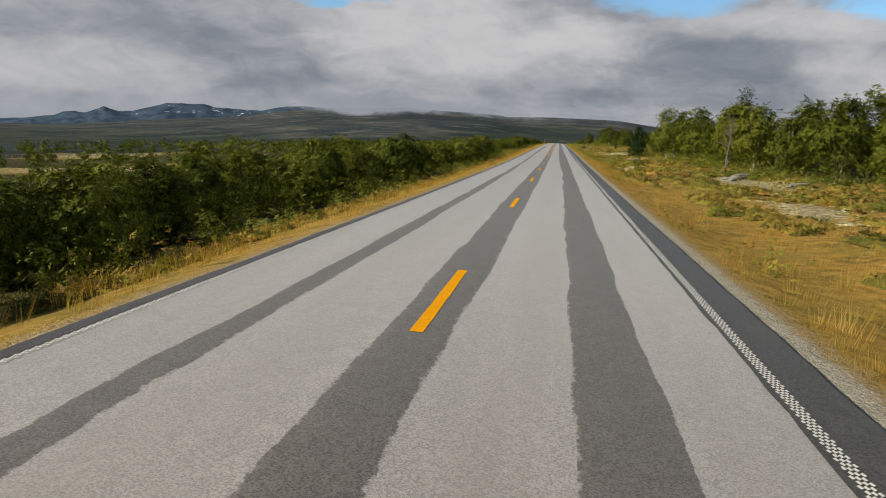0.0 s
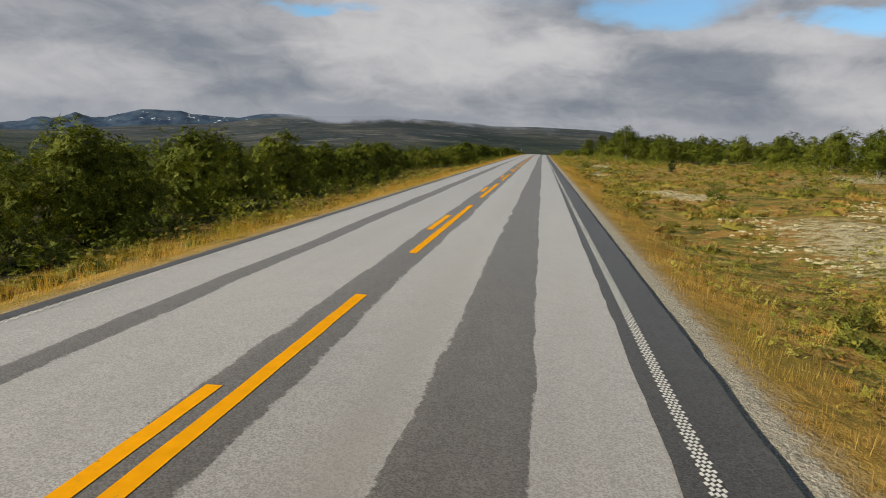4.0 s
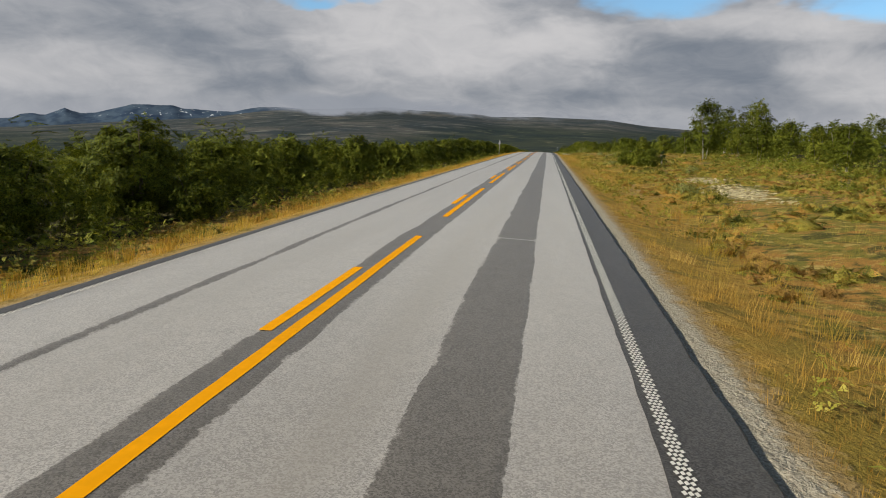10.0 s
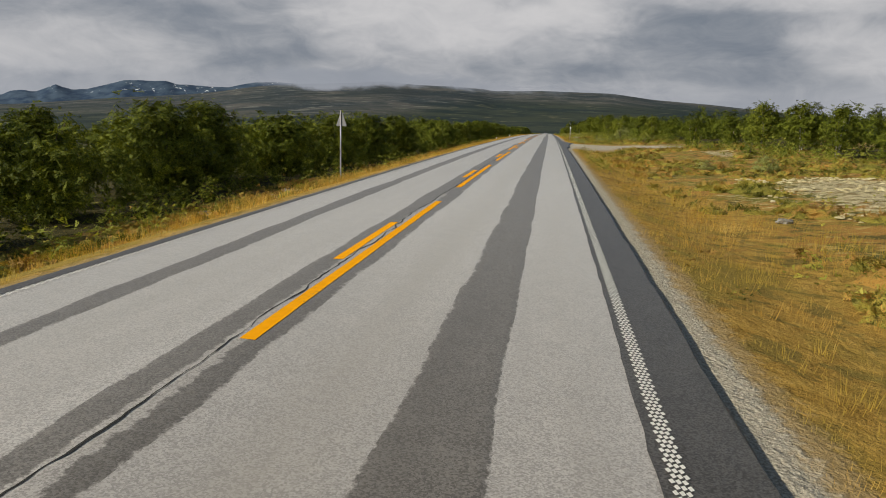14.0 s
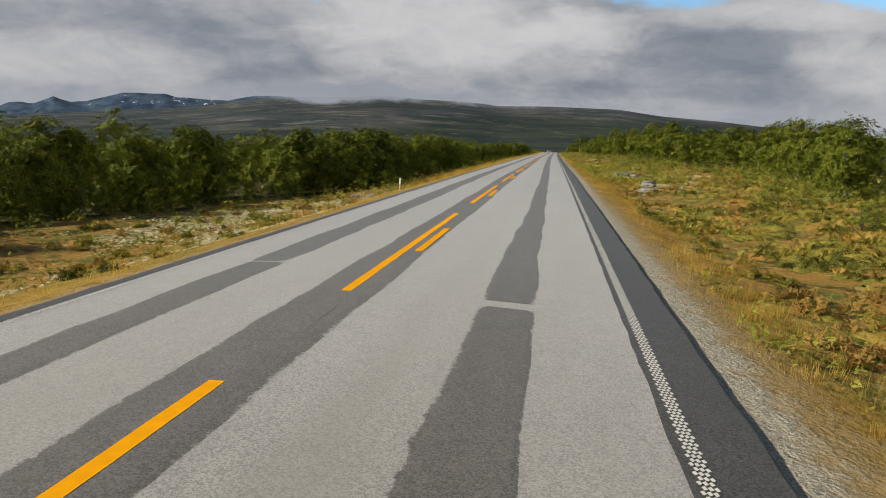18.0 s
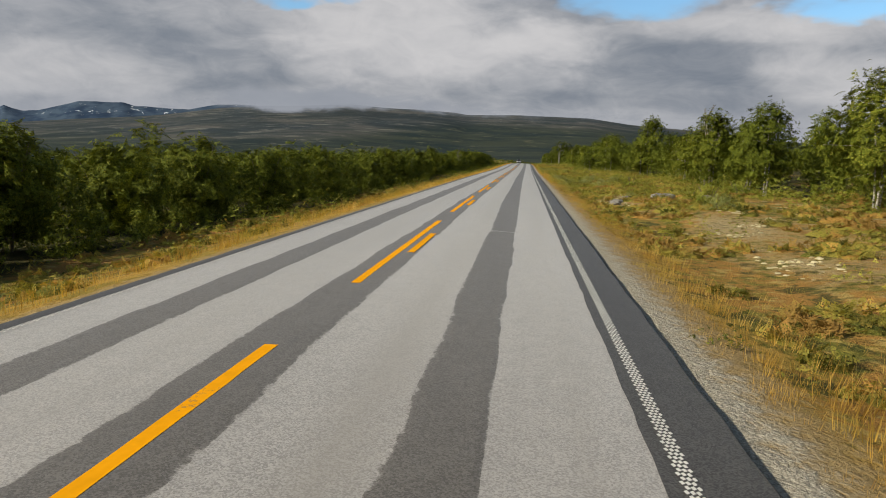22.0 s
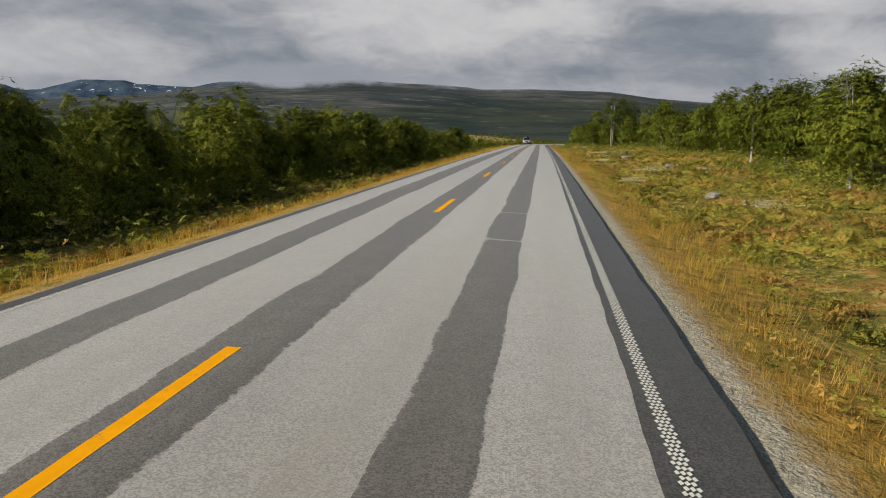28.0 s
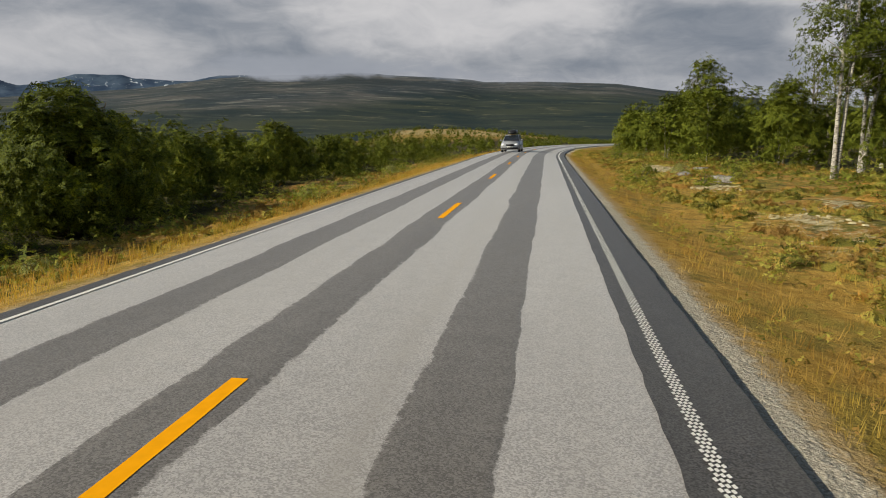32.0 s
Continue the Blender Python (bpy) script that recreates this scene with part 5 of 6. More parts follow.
lv, lf = cushions(r, q[:, 0], q[:, 1], ground_z(q[:, 0], q[:, 1]), r.uniform(0.03, 0.1, len(q)))
tagged(part("lichen_cover", mesh_from("lichen_cover", lv, lf, M_LICHEN)), "pale cushions of reindeer lichen on the heath", "lichen", kind="stuff")

# taller weeds and dwarf birch in patches
s_, u, x, y, z = strew(r, 7500, -5, 850, lambda v: v * 0 + 4.5, lambda v: np.minimum(right_u(v) + 1.0, 16), 1.4)
ok = (vnoise(s_ / 7.0, u / 2.2, 85, 2) > 0.16) & ~turnout(s_, u)
M_WEED = leaf_material("weed_leaf", (0.14, 0.155, 0.026), (0.32, 0.305, 0.05), (0.48, 0.4, 0.095), 0.25, None, 0.9, 40.0)
clumps("weeds", r, s_[ok], u[ok], x[ok], y[ok], z[ok], 28, 0.11, 0.17, 0.24, M_WEED, "yellow-green weeds and dwarf birch in the verge", "weeds")
s_, u, x, y, z = strew(r, 900, 0, 850, lambda v: v * 0 - 5.0, lambda v: left_u(v) + 0.6, 1.0)
ok = vnoise(s_ / 9.0, u / 2.2, 86, 2) > 0.0
clumps("weeds", r, s_[ok], u[ok], x[ok], y[ok], z[ok], 28, 0.11, 0.2, 0.24, M_WEED, "green weeds at the foot of the birch scrub", "weeds")

# tufts at the gravel's edge
s_, u, x, y, z = strew(r, 1500, 0, 840, lambda v: v * 0 + 4.35, lambda v: v * 0 + 5.5, 1.5)
ok = (vnoise(s_ / 6.0, u / 1.5, 81, 2) > 0.1) & ~turnout(s_, u)
clumps("weeds", r, s_[ok], u[ok], x[ok], y[ok], z[ok], 24, 0.075, 0.13, 0.15, M_HEATH, "small brown-green tufts at the edge of the gravel", "weeds")

# low undergrowth along the wood's edge
s_, u, x, y, z = strew(r, 4600, 5, 850, lambda v: 8.5 + 0.5 * (right_u(v) - 8.5), lambda v: right_u(v) + 1.5, 0.7)
ok = (vnoise(s_ / 8.0, u / 4.0, 95, 2) > -0.3 + 0.12 * (right_u(s_) - u)) & ~turnout(s_, u)
M_UNDER = leaf_material("undergrowth_leaf", (0.08, 0.105, 0.016), (0.225, 0.245, 0.036), (0.37, 0.34, 0.065), 0.25, None, 0.7, 34.0)
clumps("undergrowth", r, s_[ok], u[ok], x[ok], y[ok], z[ok], 36, 0.18, 0.38, 0.4, M_UNDER, "low green undergrowth along the edge of the birch wood", "undergrowth")

s_, u, x, y, z = strew(r, 2600, 0, 850, lambda v: np.maximum(left_u(v) + 1.6, -6.0), lambda v: left_u(v) - 2.5, 1.0)
ok = vnoise(s_ / 7.0, u / 3.0, 98, 2) > -0.1
clumps("undergrowth", r, s_[ok], u[ok], x[ok], y[ok], z[ok], 36, 0.18, 0.34, 0.32, M_UNDER, "dark green undergrowth at the foot of the birch scrub", "undergrowth")
# lush yellow-green weeds on the damp stretch
s_, u, x, y, z = strew(r, 4200, 556, 692, lambda v: v * 0 + 5.2, lambda v: np.minimum(right_u(v) + 1.0, 15), 0.9)
ok = vnoise(s_ / 5.0, u / 2.0, 88, 2) > -0.3
clumps("weeds", r, s_[ok], u[ok], x[ok], y[ok], z[ok], 34, 0.095, 0.26, 0.13, M_WEED, "lush yellow-green weeds on the damp heath", "weeds")
s_, u, x, y, z = strew(r, 1300, 462, 508, lambda v: v * 0 + 4.9, lambda v: v * 0 + 12.0, 1.2)
ok = (vnoise(s_ / 5.0, u / 2.0, 89, 2) > -0.15) & (lichen_at(s_, u) < 0.1)
clumps("weeds", r, s_[ok], u[ok], x[ok], y[ok], z[ok], 30, 0.12, 0.22, 0.2, M_WEED, "yellow-green weeds and dwarf birch in the verge", "weeds")


# ---- single trees and bushes that stand out ----
juniper = plant("juniper_bush", 500, 3.4, 0.85, 0.1, 2600, 0.15, M_LEAF_DARK, 3, 0.05, 60, "dark green upright juniper on the heath", "bush", "junipers on the heath", 8, 0.45)
great = plant("juniper_bush", 505, 5.0, 1.75, 0.0, 9000, 0.17, M_LEAF_DARK, 4, 0.06, 150, "tall dense dark green juniper on the heath", "bush", "junipers on the heath", 8, 0.35, True, None, 500)
place(great, 91.0, 11.2, 0.76, 0.7, -0.05, True)
shrub = plant("dwarf_birch", 515, 0.9, 0.75, 0.0, 600, 0.13, M_UNDER, 5, 0.012, 26, "low green dwarf birch shrub on the heath", "bush", "dwarf birches on the heath", 5, 0.0, True, M_TWIG, 60)
willow = plant("willow_bush", 510, 1.1, 1.05, 0.0, 1200, 0.13, M_WILLOW, 5, 0.012, 60, "low grey-green willow bush on the heath", "bush", "willow bushes beside the road", 5, 0.0, True, M_TWIG, 120)
pine = plant("pine_tree", 520, 6.2, 0.9, 0.9, 2600, 0.18, M_LEAF_DARK, 1, 0.09, 54, "slender dark young pine above the birches", "tree", "", 26, 0.75)
big = plant("birch_tree", 530, 9.2, 2.1, 3.8, 4600, 0.22, M_LEAF, 3, 0.12, 80, "tall birch with bright white bare lower stems", "tree", "tall white birches", 18, 0.1)
dead = new("dead_birch")
rr = np.random.default_rng(540)
_, cl = crown_points(rr, 10, 5.5, 1.1, 1.8, 40, 0.3)
v, f = stems(rr, 5.5, 1.1, cl, 2, 0.07, 6, 34)
part("trunk", mesh_from("trunk", v, f, plain("dead_wood", (0.17, 0.145, 0.12), 0.9, 0.0, 0.3, 7.0), True), dead)
tagged(dead, "bare grey dead birch with thin branches", "tree", "dead birches")

place(pine, 66, 17.5, 1.05, 0.4, 0, True)
for i, (s, u, k, tl) in enumerate(((99, 15.5, 0.9, 1.0), (158, 14, 0.5, 0.7), (296, 12.5, 0.5, 0.8))):
    place(juniper, s, u, k, i * 1.3, 0, i == 0, tl)
WILLOWS_SOUTH = [(13, -6.2), (18, -6.6), (41, 15), (58, 6.4), (71.6, 11), (84, 7.4), (85.5, 6.6), (93.7, 8.3), (128, 11), (150, 6.3), (151, 9.5), (153, 8.8),
                 (156.5, 7.9), (159.5, 8.2), (163, 7.8), (157, -12.2), (159.5, -12.8), (162, -13.2), (188, -17), (191, -16.6), (204, -11.2), (208, -11.6), (173.9, 6.5), (179.6, 7.3), (190.9, 6.3), (196, 9.4), (203, 11), (214, 8.8),
                 (226, 10.5), (240, 9.2), (262, 8.0), (276, 11)]
WILLOWS_MIDDLE = [(302, 8.6), (347, 13.5), (358.4, 11.8), (361.7, 9.9), (404, 11.5), (406.6, 5.9), (408.9, 6.1), (410, 9.2), (410.7, 5.9), (412.2, 6.1), (413.8, 6.2), (414.5, 8.6),
                  (415.8, 5.7), (416.9, 11.6), (418, 8.6), (419.7, 9.1), (422.5, 8.9), (424, 11.2), (428, 9.4), (436, 10.2), (447, 12.4), (470, 8.8), (474, 7.4), (496, 9.6),
                  (503, -7.4), (517.4, 10), (541, 9.4), (556, 8.4)]
WILLOWS_NORTH = [(570, 8.2), (572.5, 5.7), (574, 9.6), (574.6, 7.2), (576.2, 8), (580, 11), (584.5, 5.8), (585, 8.8), (591.9, 5.6), (628, 10), (640, -7.2), (643.7, 5.8),
                 (645, 9.5), (645.4, 5.5), (646.6, 5.0), (649.7, 7.9), (650.8, 6.7), (652, 8), (705, -8.4), (728, 9.5), (756, -9.0), (768, -7.6), (786, -8.6), (795, 9.4),
                 (805, -9.2), (815, 10)]
for i, (s, u) in enumerate(WILLOWS_SOUTH + WILLOWS_MIDDLE + WILLOWS_NORTH):
    place(willow, s, u, rng.uniform(0.42, 0.7) * (0.7 if s < 200 else 1) * (3.3 if (s, u) == (416.9, 11.6) else 1), i * 0.9, -0.03, i == 0, rng.uniform(0.7, 1.0))
for i, (s, u, k) in enumerate(((789.6, 15.2, 1.0), (791.8, 17.2, 0.97), (794, 19.0, 0.9), (786, 21, 0.8))):
    place(big, s, u, k, i * 2.1, 0, i == 0)
for i, (s, u, k) in enumerate(((52, 13, 0.8), (70, 19, 0.95), (565, 15, 1.1), (566.5, 15.6, 0.9), (590, 22, 1.1), (645, -11, 0.9), (806, 20, 1.2), (808, 21.5, 1.1))):
    place(dead, s, u, k, i * 1.7, 0, i == 0)
rs_ = np.random.default_rng(611)
n_ = 0
while n_ < 210:
    s = rs_.uniform(8, 830)
    e_ = float(right_u(s))
    u = max(6.5, e_ - abs(rs_.normal(0, 3.5))) if rs_.uniform() < 0.65 else rs_.uniform(6.5, e_)
    if 560 < s < 640:
        u = rs_.uniform(7.0, 13.0)
        if rs_.uniform() < 0.6:
            continue
    if turnout_weight(np.array([s]), np.array([u]))[0] > 0.02 or vnoise(np.array([s / 15.0]), np.array([u / 8.0]), 97)[0] < -0.2:
        continue
    place(shrub, s, u, rs_.uniform(0.35, 1.1), rs_.uniform(0, 6.28), -0.03, n_ == 0, rs_.uniform(0.7, 1.1))
    n_ += 1
place(tall[0], 82.5, 13.6, 0.85, 0.6, 0, False, 1.35)
# birches that rise above the rest
HIGH_SOUTH = [(75, 13.2, 0.8, 2), (78, 16, 1.05, 1), (213, 16.4, 1.15, 2), (229.9, 11.2, 0.75, 4), (236, 17.3, 1.1, 3), (317, 20.7, 1.3, 5), (334, 31, 1.4, 0), (338, 28, 1.3, 1),
              (519, 18.5, 1.1, 3), (521, 16.2, 1.1, 2), (543, 15.8, 1.05, 4)]
HIGH_NORTH = [(603, 17.6, 1.35, 5), (628, 15.5, 1.15, 0), (634, 17, 1.2, 1), (641, 16, 1.2, 2), (649, 15.5, 1.05, 5), (678, 16.5, 0.9, 0), (700, 17.5, 0.95, 1), (709, 19, 1.05, 2),
              (731, 20, 1.15, 3), (770, 21, 1.4, 4), (812, 14, 1.4, 1)]
for s, u, k, i in HIGH_SOUTH + HIGH_NORTH:
    place(tall[i], s, u, k, s * 1.7, 0)
for s, u, k, i in ((775.5, -12.6, 1.3, 0), (254, -9.3, 0.5, 2), (221, -12.4, 1.1, 4), (47, -9.6, 0.95, 2), (430, -15, 1.0, 1), (699, -12.2, 1.2, 3), (722, -11.6, 1.2, 4), (302.4, 9.8, 0.34, 1), (299.3, 9.6, 0.4, 2), (297.6, 10.2, 0.46, 3), (295.8, 10.4, 0.48, 4), (300.8, 11.4, 0.45, 0), (304, 11.8, 0.42, 1), (294.2, 11.2, 0.5, 2)):
    place(bushy[i], s, u, k, s * 1.3, 0)


# ---- stones ----
def boulder_mesh(seed):
    bm = bmesh.new()
    bmesh.ops.create_icosphere(bm, subdivisions=3, radius=1.0)
    off = Vector((seed * 3.1, seed * 1.7, 0))
    for vv in bm.verts:
        d = vv.co.normalized()
        k_ = 1 + 0.42 * noise.noise(d * 1.4 + off) + 0.2 * noise.noise(d * 3.1 + off) + 0.08 * noise.noise(d * 7.0 + off)
        flat = 0.62 if vv.co.z > 0 else 0.5
        vv.co = Vector((d.x * k_, d.y * k_ * 0.78, max(-0.35, min(d.z * k_ * flat, 0.5 + 0.1 * noise.noise(d * 2 + off)))))
    return bm_mesh("boulder", bm, M_ROCK)


BOULDERS = [boulder_mesh(i) for i in range(4)]
STONES_SOUTH = [(39, 14, 0.6), (44, 11.5, 0.5), (47, 13, 0.7), (154.8, 7.4, 0.2), (155.5, 8.6, 0.24), (156.4, 7.2, 0.22), (157, 8.8, 0.26), (158.2, 7.6, 0.28), (159.3, 9.4, 0.24), (173, 9.2, 0.35),
                (175.2, 7.2, 0.35), (176.5, 8.3, 0.25), (182, 9.5, 0.35), (186, 11, 0.4), (345, -7.6, 0.22), (346.2, -6.9, 0.2), (347.5, -6.6, 0.26), (349, -7.1, 0.3), (351, -7.4, 0.28), (451.5, -6.4, 0.4),
                (454, -7.6, 0.5), (458.4, 7.4, 0.4), (461.2, 7.8, 0.5), (455.4, 7.0, 0.5), (453.8, 6.6, 0.3), (343, 7.7, 0.2), (464, 10.8, 0.45), (476.4, 8.8, 0.42), (478.4, 7.9, 0.85), (479, 8.9, 0.5)]
STONES_NORTH = [(480.6, 8.3, 0.35), (521, 9.4, 0.35), (524, 10.6, 0.4), (527, 9.1, 0.55), (529, 9.7, 0.4), (548.7, 6.6, 0.3), (549, 11, 0.4), (550.5, 6.9, 0.42), (551, 9.3, 0.6), (553.4, 9.0, 0.5),
                (555, 8.1, 0.3), (678, 12, 0.35), (684.6, 8.4, 0.4), (697.5, 10.5, 0.3), (700, 11.3, 0.4), (701.4, 9.8, 0.4), (722.3, 9.8, 0.5), (724, 12.2, 0.36), (724.8, 9.8, 0.45), (726, 13, 0.3),
                (726.7, 8.6, 0.6), (741, 11.5, 0.4), (745, 12.6, 0.45), (776.9, 9.7, 0.35), (789, 10.2, 0.6), (793, 9.2, 0.5), (797, 11, 0.5)]
for i, (s, u, k) in enumerate(STONES_SOUTH + STONES_NORTH):
    ob = part("boulder", BOULDERS[i % 4])
    q = on_road(s, u)
    ob.matrix_basis = Matrix.LocRotScale((q[0], q[1], float(ground_z(q[0], q[1])[0]) + 0.06 * k), Euler((0, 0, i * 1.9)), (k, k, k * 0.8))
    tagged(ob, "grey weathered stone with pale lichen on the heath", "stone", "stones on the heath")


# ---- sign, pole and posts beside the road ----
M_REFLECT = plain("white_reflector", (0.78, 0.78, 0.76), 0.35)
M_POST = plain("weathered_post", (0.5, 0.46, 0.38), 0.8, 0.0, 0.2, 20.0)


def rod(name, mat, z0, z1, r0, r1, parent, label="", sides=10):
    vv, ff = tube([(0, 0, z0), (0, 0, z0 + (z1 - z0) * 0.5), (0, 0, z1)], [r0, (r0 + r1) / 2, r1], sides)
    k_ = len(vv)
    vv = np.concatenate([vv, [(0, 0, z1 + 0.004), (0, 0, z0)]])
    top = [(2 * sides + j, 2 * sides + (j + 1) % sides, k_, k_) for j in range(sides)]
    bm = bmesh.new()
    bv = [bm.verts.new(c_) for c_ in vv]
    for q_ in ff:
        bm.faces.new([bv[int(j)] for j in q_])
    for a_, b_, c_, _ in top:
        bm.faces.new([bv[a_], bv[b_], bv[c_]])
    return part(name, bm_mesh(name, bm, mat, True), parent, label)


M_STEEL = plain("galvanised_steel", (0.36, 0.34, 0.35), 0.5, 0.35, 0.15, 20.0)


M_PLATE = plain("sign_back", (0.16, 0.16, 0.17), 0.55, 0.3, 0.15, 9.0)


def road_sign(s, u, h):
    """A triangular sign on a thin steel post, turned a little to the road."""
    root = new("road_sign")
    rod("post", M_STEEL, -0.3, h, 0.03, 0.03, root, "thin galvanised steel post", 14)
    bm = bmesh.new()
    pts = []
    for k_ in range(3):   # rounded corners
        a0_ = radians(90 + 120 * k_)
        for da in (-40, 0, 40):
            a_ = a0_ + radians(da)
            pts.append((0.36 * math.cos(a0_) + 0.04 * math.cos(a_), 0.036, h - 0.42 + 0.36 * math.sin(a0_) + 0.04 * math.sin(a_)))
    f_ = bm.faces.new([bm.verts.new(c_) for c_ in pts])
    ext = bmesh.ops.extrude_face_region(bm, geom=[f_])
    for g_ in ext["geom"]:
        if isinstance(g_, bmesh.types.BMVert):
            g_.co.y += 0.012
    bmesh.ops.recalc_face_normals(bm, faces=bm.faces)
    part("sign_plate", bm_mesh("sign_plate", bm, M_PLATE), root, "dark grey back of a triangular plate")
    for zz in (h - 0.55, h - 0.3):
        rod("bracket", M_STEEL, zz - 0.02, zz + 0.02, 0.038, 0.038, root, "", 14)
    q = on_road(s, u)
    root.matrix_basis = Matrix.LocRotScale((q[0], q[1], float(ground_z(q[0], q[1])[0])), Euler((0, 0, radians(-36))), None)
    return tagged(root, "triangular road sign seen from behind on a steel post", "road sign")


road_sign(354.0, -6.3, 2.9)


def marker_pole(s, u, h, r):
    """A steel pole with a wider pale sleeve at its top."""
    root = new("marker_pole")
    rod("pole", M_STEEL, -0.3, h * 0.99, r, r * 0.85, root)
    rod("reflector", M_REFLECT, h * 0.9, h, r * 1.45, r * 1.45, root, "white reflective sleeve")
    q = on_road(s, u)
    root.matrix_basis = Matrix.LocRotScale((q[0], q[1], float(ground_z(q[0], q[1])[0])), Euler((0, 0.005, 0)), None)
    return tagged(root, "grey steel marker pole with a white sleeve", "marker pole")


marker_pole(416.9, 4.87, 1.83, 0.031)
for s, u, h in ((428, -5.6, 0.55), (451.5, -5.0, 0.6)):
    root = new("marker_post")
    rod("post", M_POST, -0.2, h, 0.038, 0.035, root)
    rod("cap", M_REFLECT, h * 0.55, h * 0.95, 0.041, 0.039, root, "pale worn band")
    q = on_road(s, u)
    root.matrix_basis = Matrix.LocRotScale((q[0], q[1], float(ground_z(q[0], q[1])[0])), Euler((0, 0.05, 0)), None)
    tagged(root, "short weathered marker post at the road's edge", "post", "marker posts")


# ---- oncoming car with a roof box ----
M_CARPAINT = plain("silver_car_paint", (0.27, 0.275, 0.29), 0.25, 0.0, 0.03, 4.0, 0.6)
M_GLASS = plain("dark_car_glass", (0.02, 0.024, 0.03), 0.06, 0.0, 0.05, 4.0, 0.8)
M_TRIM = plain("black_trim", (0.018, 0.018, 0.02), 0.45)
M_RUBBER = plain("tyre_rubber", (0.02, 0.02, 0.02), 0.85)
M_RIM = plain("alloy", (0.5, 0.5, 0.52), 0.3, 0.9)
M_LAMP = plain("headlight_glass", (0.75, 0.77, 0.8), 0.08, 0.0, 0.03, 5.0, 0.8)
M_BOX = plain("roof_box_black", (0.025, 0.025, 0.028), 0.3)


def loft(name, mat, sections, parent, label="", bevel=0.03, smooth=True):
    """A body through cross-sections (y, half width at foot, half width at top, z foot, z top)."""
    bm = bmesh.new()
    rings = []
    for y, w0, w1, z0, z1 in sections:
        zm = z0 + (z1 - z0) * 0.55
        wm = max(w0, w1) * 1.02 if w1 > w0 * 0.85 else w0 + (w1 - w0) * 0.5
        rings.append([bm.verts.new(c_) for c_ in ((-w0, y, z0), (-wm, y, zm), (-w1, y, z1), (0, y, z1 + 0.03), (w1, y, z1), (wm, y, zm), (w0, y, z0))])
    for a_, b_ in zip(rings[:-1], rings[1:]):
        for i in range(7):
            j = (i + 1) % 7
            bm.faces.new((a_[i], a_[j], b_[j], b_[i]))
    bm.faces.new(rings[0][::-1])
    bm.faces.new(rings[-1])
    bmesh.ops.recalc_face_normals(bm, faces=bm.faces)
    bmesh.ops.bevel(bm, geom=[e for e in bm.edges if len(e.link_faces) == 2 and e.calc_face_angle(0) > 0.5], offset=bevel, segments=2, affect="EDGES")
    return part(name, bm_mesh(name, bm, mat, smooth), parent, label)


def box(name, mat, x0, x1, y0, y1, z0, z1, parent, label="", bevel=0.02):
    bm = bmesh.new()
    bmesh.ops.create_cube(bm, size=1.0, matrix=Matrix.LocRotScale(((x0 + x1) / 2, (y0 + y1) / 2, (z0 + z1) / 2), None, (x1 - x0, y1 - y0, z1 - z0)))
    bmesh.ops.bevel(bm, geom=bm.edges[:], offset=bevel, segments=2, affect="EDGES")
    return part(name, bm_mesh(name, bm, mat, True), parent, label)


def panel(name, mat, pts, parent, label="", thick=0.02):
    bm = bmesh.new()
    fc = bm.faces.new([bm.verts.new(c_) for c_ in pts])
    bm.normal_update()
    ext = bmesh.ops.extrude_face_region(bm, geom=[fc])
    for g_ in ext["geom"]:
        if isinstance(g_, bmesh.types.BMVert):
            g_.co += fc.normal * thick
    bmesh.ops.recalc_face_normals(bm, faces=bm.faces)
    return part(name, bm_mesh(name, bm, mat), parent, label)


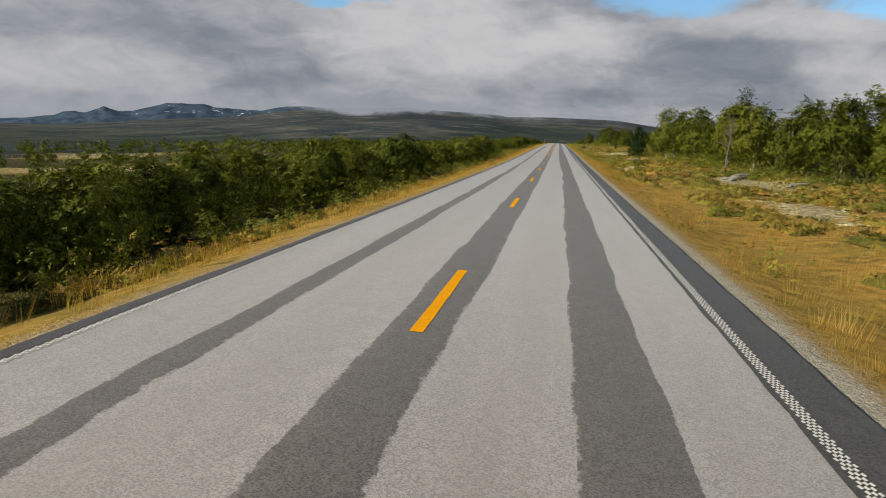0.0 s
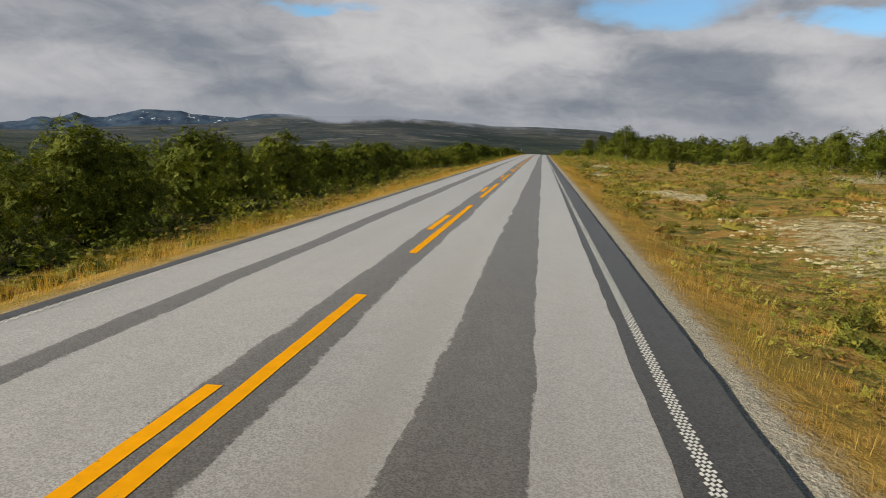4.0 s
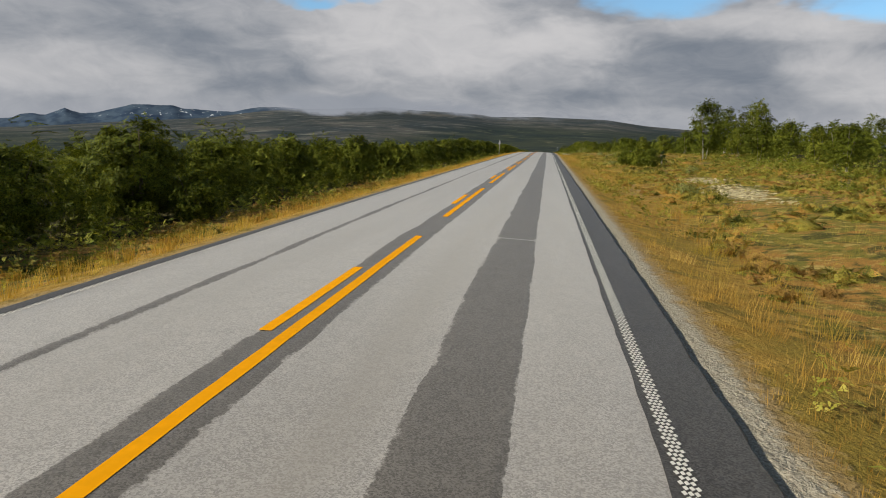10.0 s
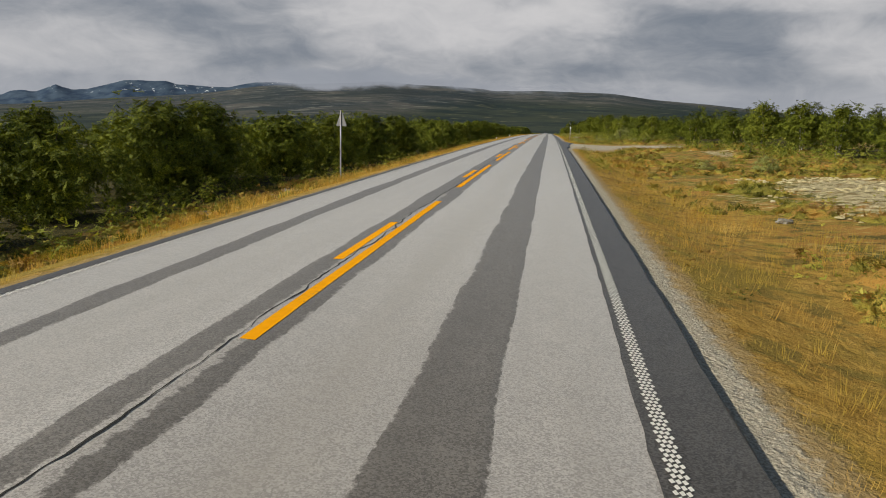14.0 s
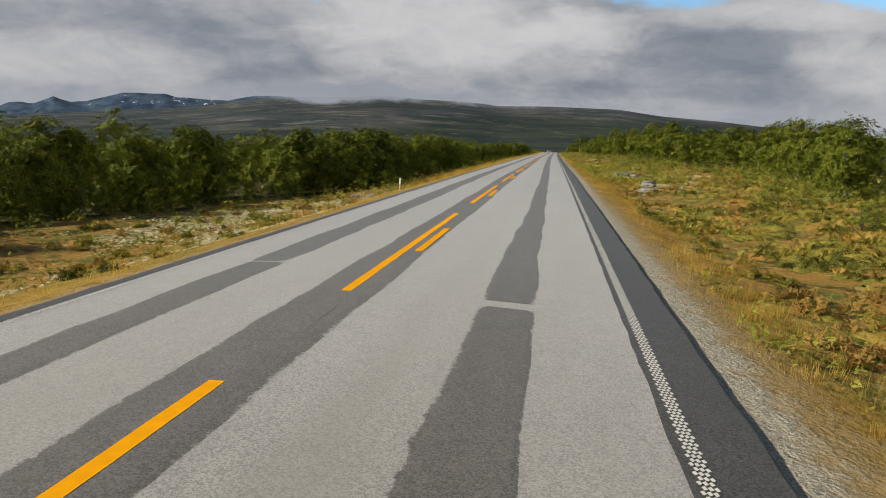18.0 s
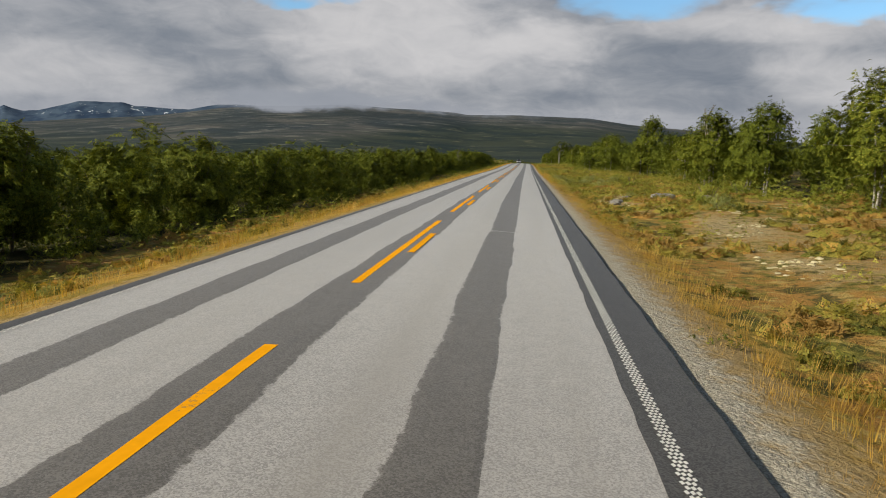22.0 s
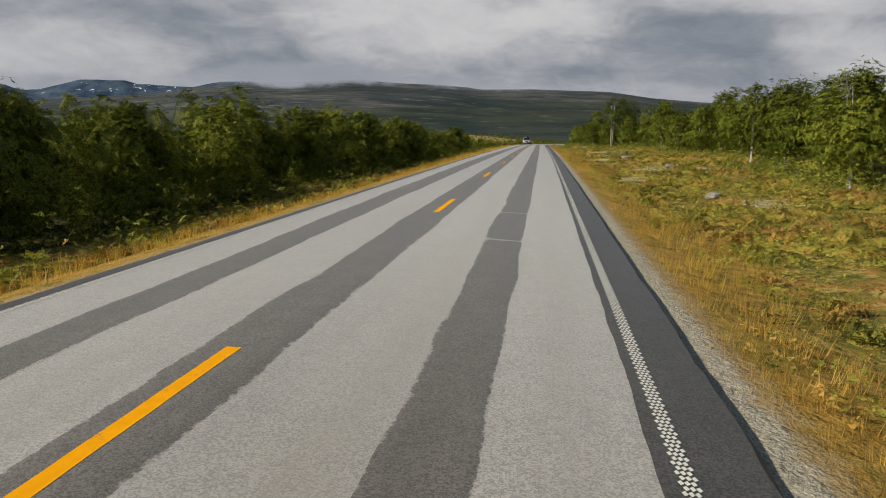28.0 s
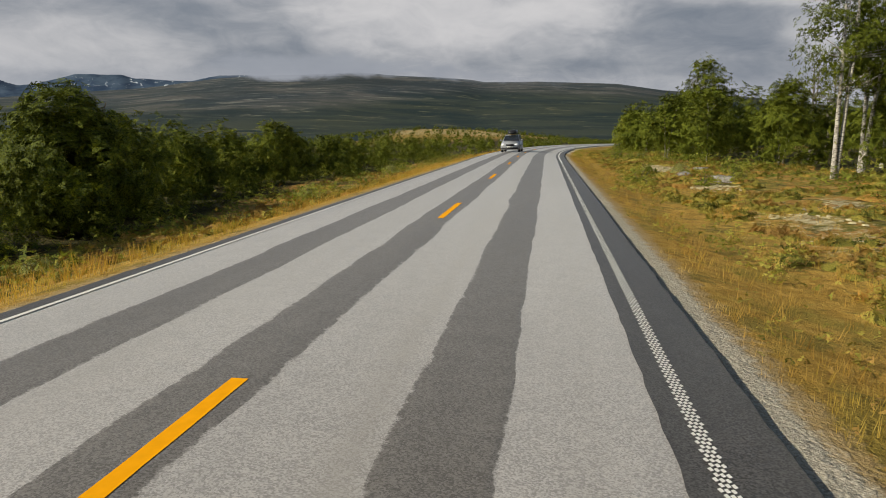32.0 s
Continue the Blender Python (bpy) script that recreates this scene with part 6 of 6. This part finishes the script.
def car(s, u):
    """Front towards -y."""
    c_ = new("car")
    body = loft("body", M_CARPAINT, [(-2.2, 0.78, 0.74, 0.32, 0.72), (-2.05, 0.88, 0.82, 0.26, 0.9), (-1.1, 0.91, 0.84, 0.24, 1.04), (0.2, 0.91, 0.86, 0.24, 1.06),
                                   (1.7, 0.91, 0.85, 0.24, 1.06), (2.2, 0.86, 0.8, 0.32, 1.0)], c_)
    loft("cabin", M_CARPAINT, [(-1.05, 0.82, 0.74, 1.0, 1.06), (-0.25, 0.84, 0.64, 1.0, 1.6), (1.1, 0.84, 0.64, 1.0, 1.64), (2.05, 0.82, 0.62, 1.0, 1.54), (2.15, 0.8, 0.7, 1.0, 1.1)], c_)
    panel("windscreen", M_GLASS, [(-0.74, -1.06, 1.1), (0.74, -1.06, 1.1), (0.6, -0.36, 1.57), (-0.6, -0.36, 1.57)], c_, "dark raked windscreen")
    for sx in (-1, 1):
        panel("side_window", M_GLASS, [(sx * 0.835, -0.65, 1.1), (sx * 0.845, 1.75, 1.1), (sx * 0.665, 1.5, 1.56), (sx * 0.67, -0.2, 1.56)][::sx], c_)
        lamp = loft("headlight", M_LAMP, [(-2.2, 0.2, 0.18, 0.64, 0.78), (-1.95, 0.19, 0.17, 0.66, 0.82)], c_, "clear headlight", 0.015)
        lamp.location.x = sx * 0.6
        box("mirror", M_CARPAINT, sx * 1.0 - 0.1, sx * 1.0 + 0.1, -0.75, -0.6, 1.04, 1.2, c_, "", 0.03)
        box("roof_rail", M_TRIM, sx * 0.58 - 0.02, sx * 0.58 + 0.02, -0.1, 1.8, 1.66, 1.7, c_)
        for yy in (-1.38, 1.42):
            bm = bmesh.new()
            bmesh.ops.create_cone(bm, cap_ends=True, segments=28, radius1=0.34, radius2=0.34, depth=0.22, matrix=Matrix.Translation((sx * 0.8, yy, 0.34)) @ Matrix.Rotation(radians(90), 4, "Y"))
            bmesh.ops.bevel(bm, geom=[e for e in bm.edges if e.calc_face_angle(0) > 0.8], offset=0.04, segments=3, affect="EDGES")
            wheel = new("wheel")
            wheel.parent = c_
            part("tyre", bm_mesh("tyre", bm, M_RUBBER, True), wheel)
            bm = bmesh.new()
            bmesh.ops.create_cone(bm, cap_ends=True, segments=20, radius1=0.22, radius2=0.2, depth=0.24, matrix=Matrix.Translation((sx * 0.805, yy, 0.34)) @ Matrix.Rotation(radians(90), 4, "Y"))
            part("rim", bm_mesh("rim", bm, M_RIM), wheel, "alloy rim")
    box("grille", M_TRIM, -0.38, 0.38, -2.24, -2.16, 0.6, 0.76, c_, "black radiator grille")
    box("bumper", M_TRIM, -0.8, 0.8, -2.27, -2.1, 0.3, 0.46, c_, "black lower bumper", 0.04)
    box("number_plate", M_REFLECT, -0.26, 0.26, -2.29, -2.265, 0.47, 0.57, c_, "plain white plate", 0.004)
    for xx in (-0.16, 0.0, 0.16):
        box("plate_mark", M_TRIM, xx - 0.05, xx + 0.05, -2.296, -2.288, 0.49, 0.55, c_, "", 0.001)
    box("roof_bar", M_TRIM, -0.62, 0.62, 0.1, 0.16, 1.7, 1.74, c_)
    box("roof_bar", M_TRIM, -0.62, 0.62, 1.3, 1.36, 1.7, 1.74, c_)
    loft("roof_box", M_BOX, [(-0.55, 0.3, 0.22, 1.76, 1.88), (-0.2, 0.42, 0.38, 1.74, 2.08), (1.4, 0.42, 0.38, 1.74, 2.1), (1.85, 0.38, 0.32, 1.78, 2.0)], c_, "glossy black roof box", 0.04)
    h = float(np.interp(s, S, _hd))
    q = on_road(s, u)
    c_.matrix_basis = Matrix.LocRotScale((q[0], q[1], q[2] - 0.01), Euler((float(np.interp(s, S, _sl)), -0.04, -h)), None)
    return tagged(c_, "silver-grey estate car with headlights and a black roof box", "car")


car(822.0, -1.45)
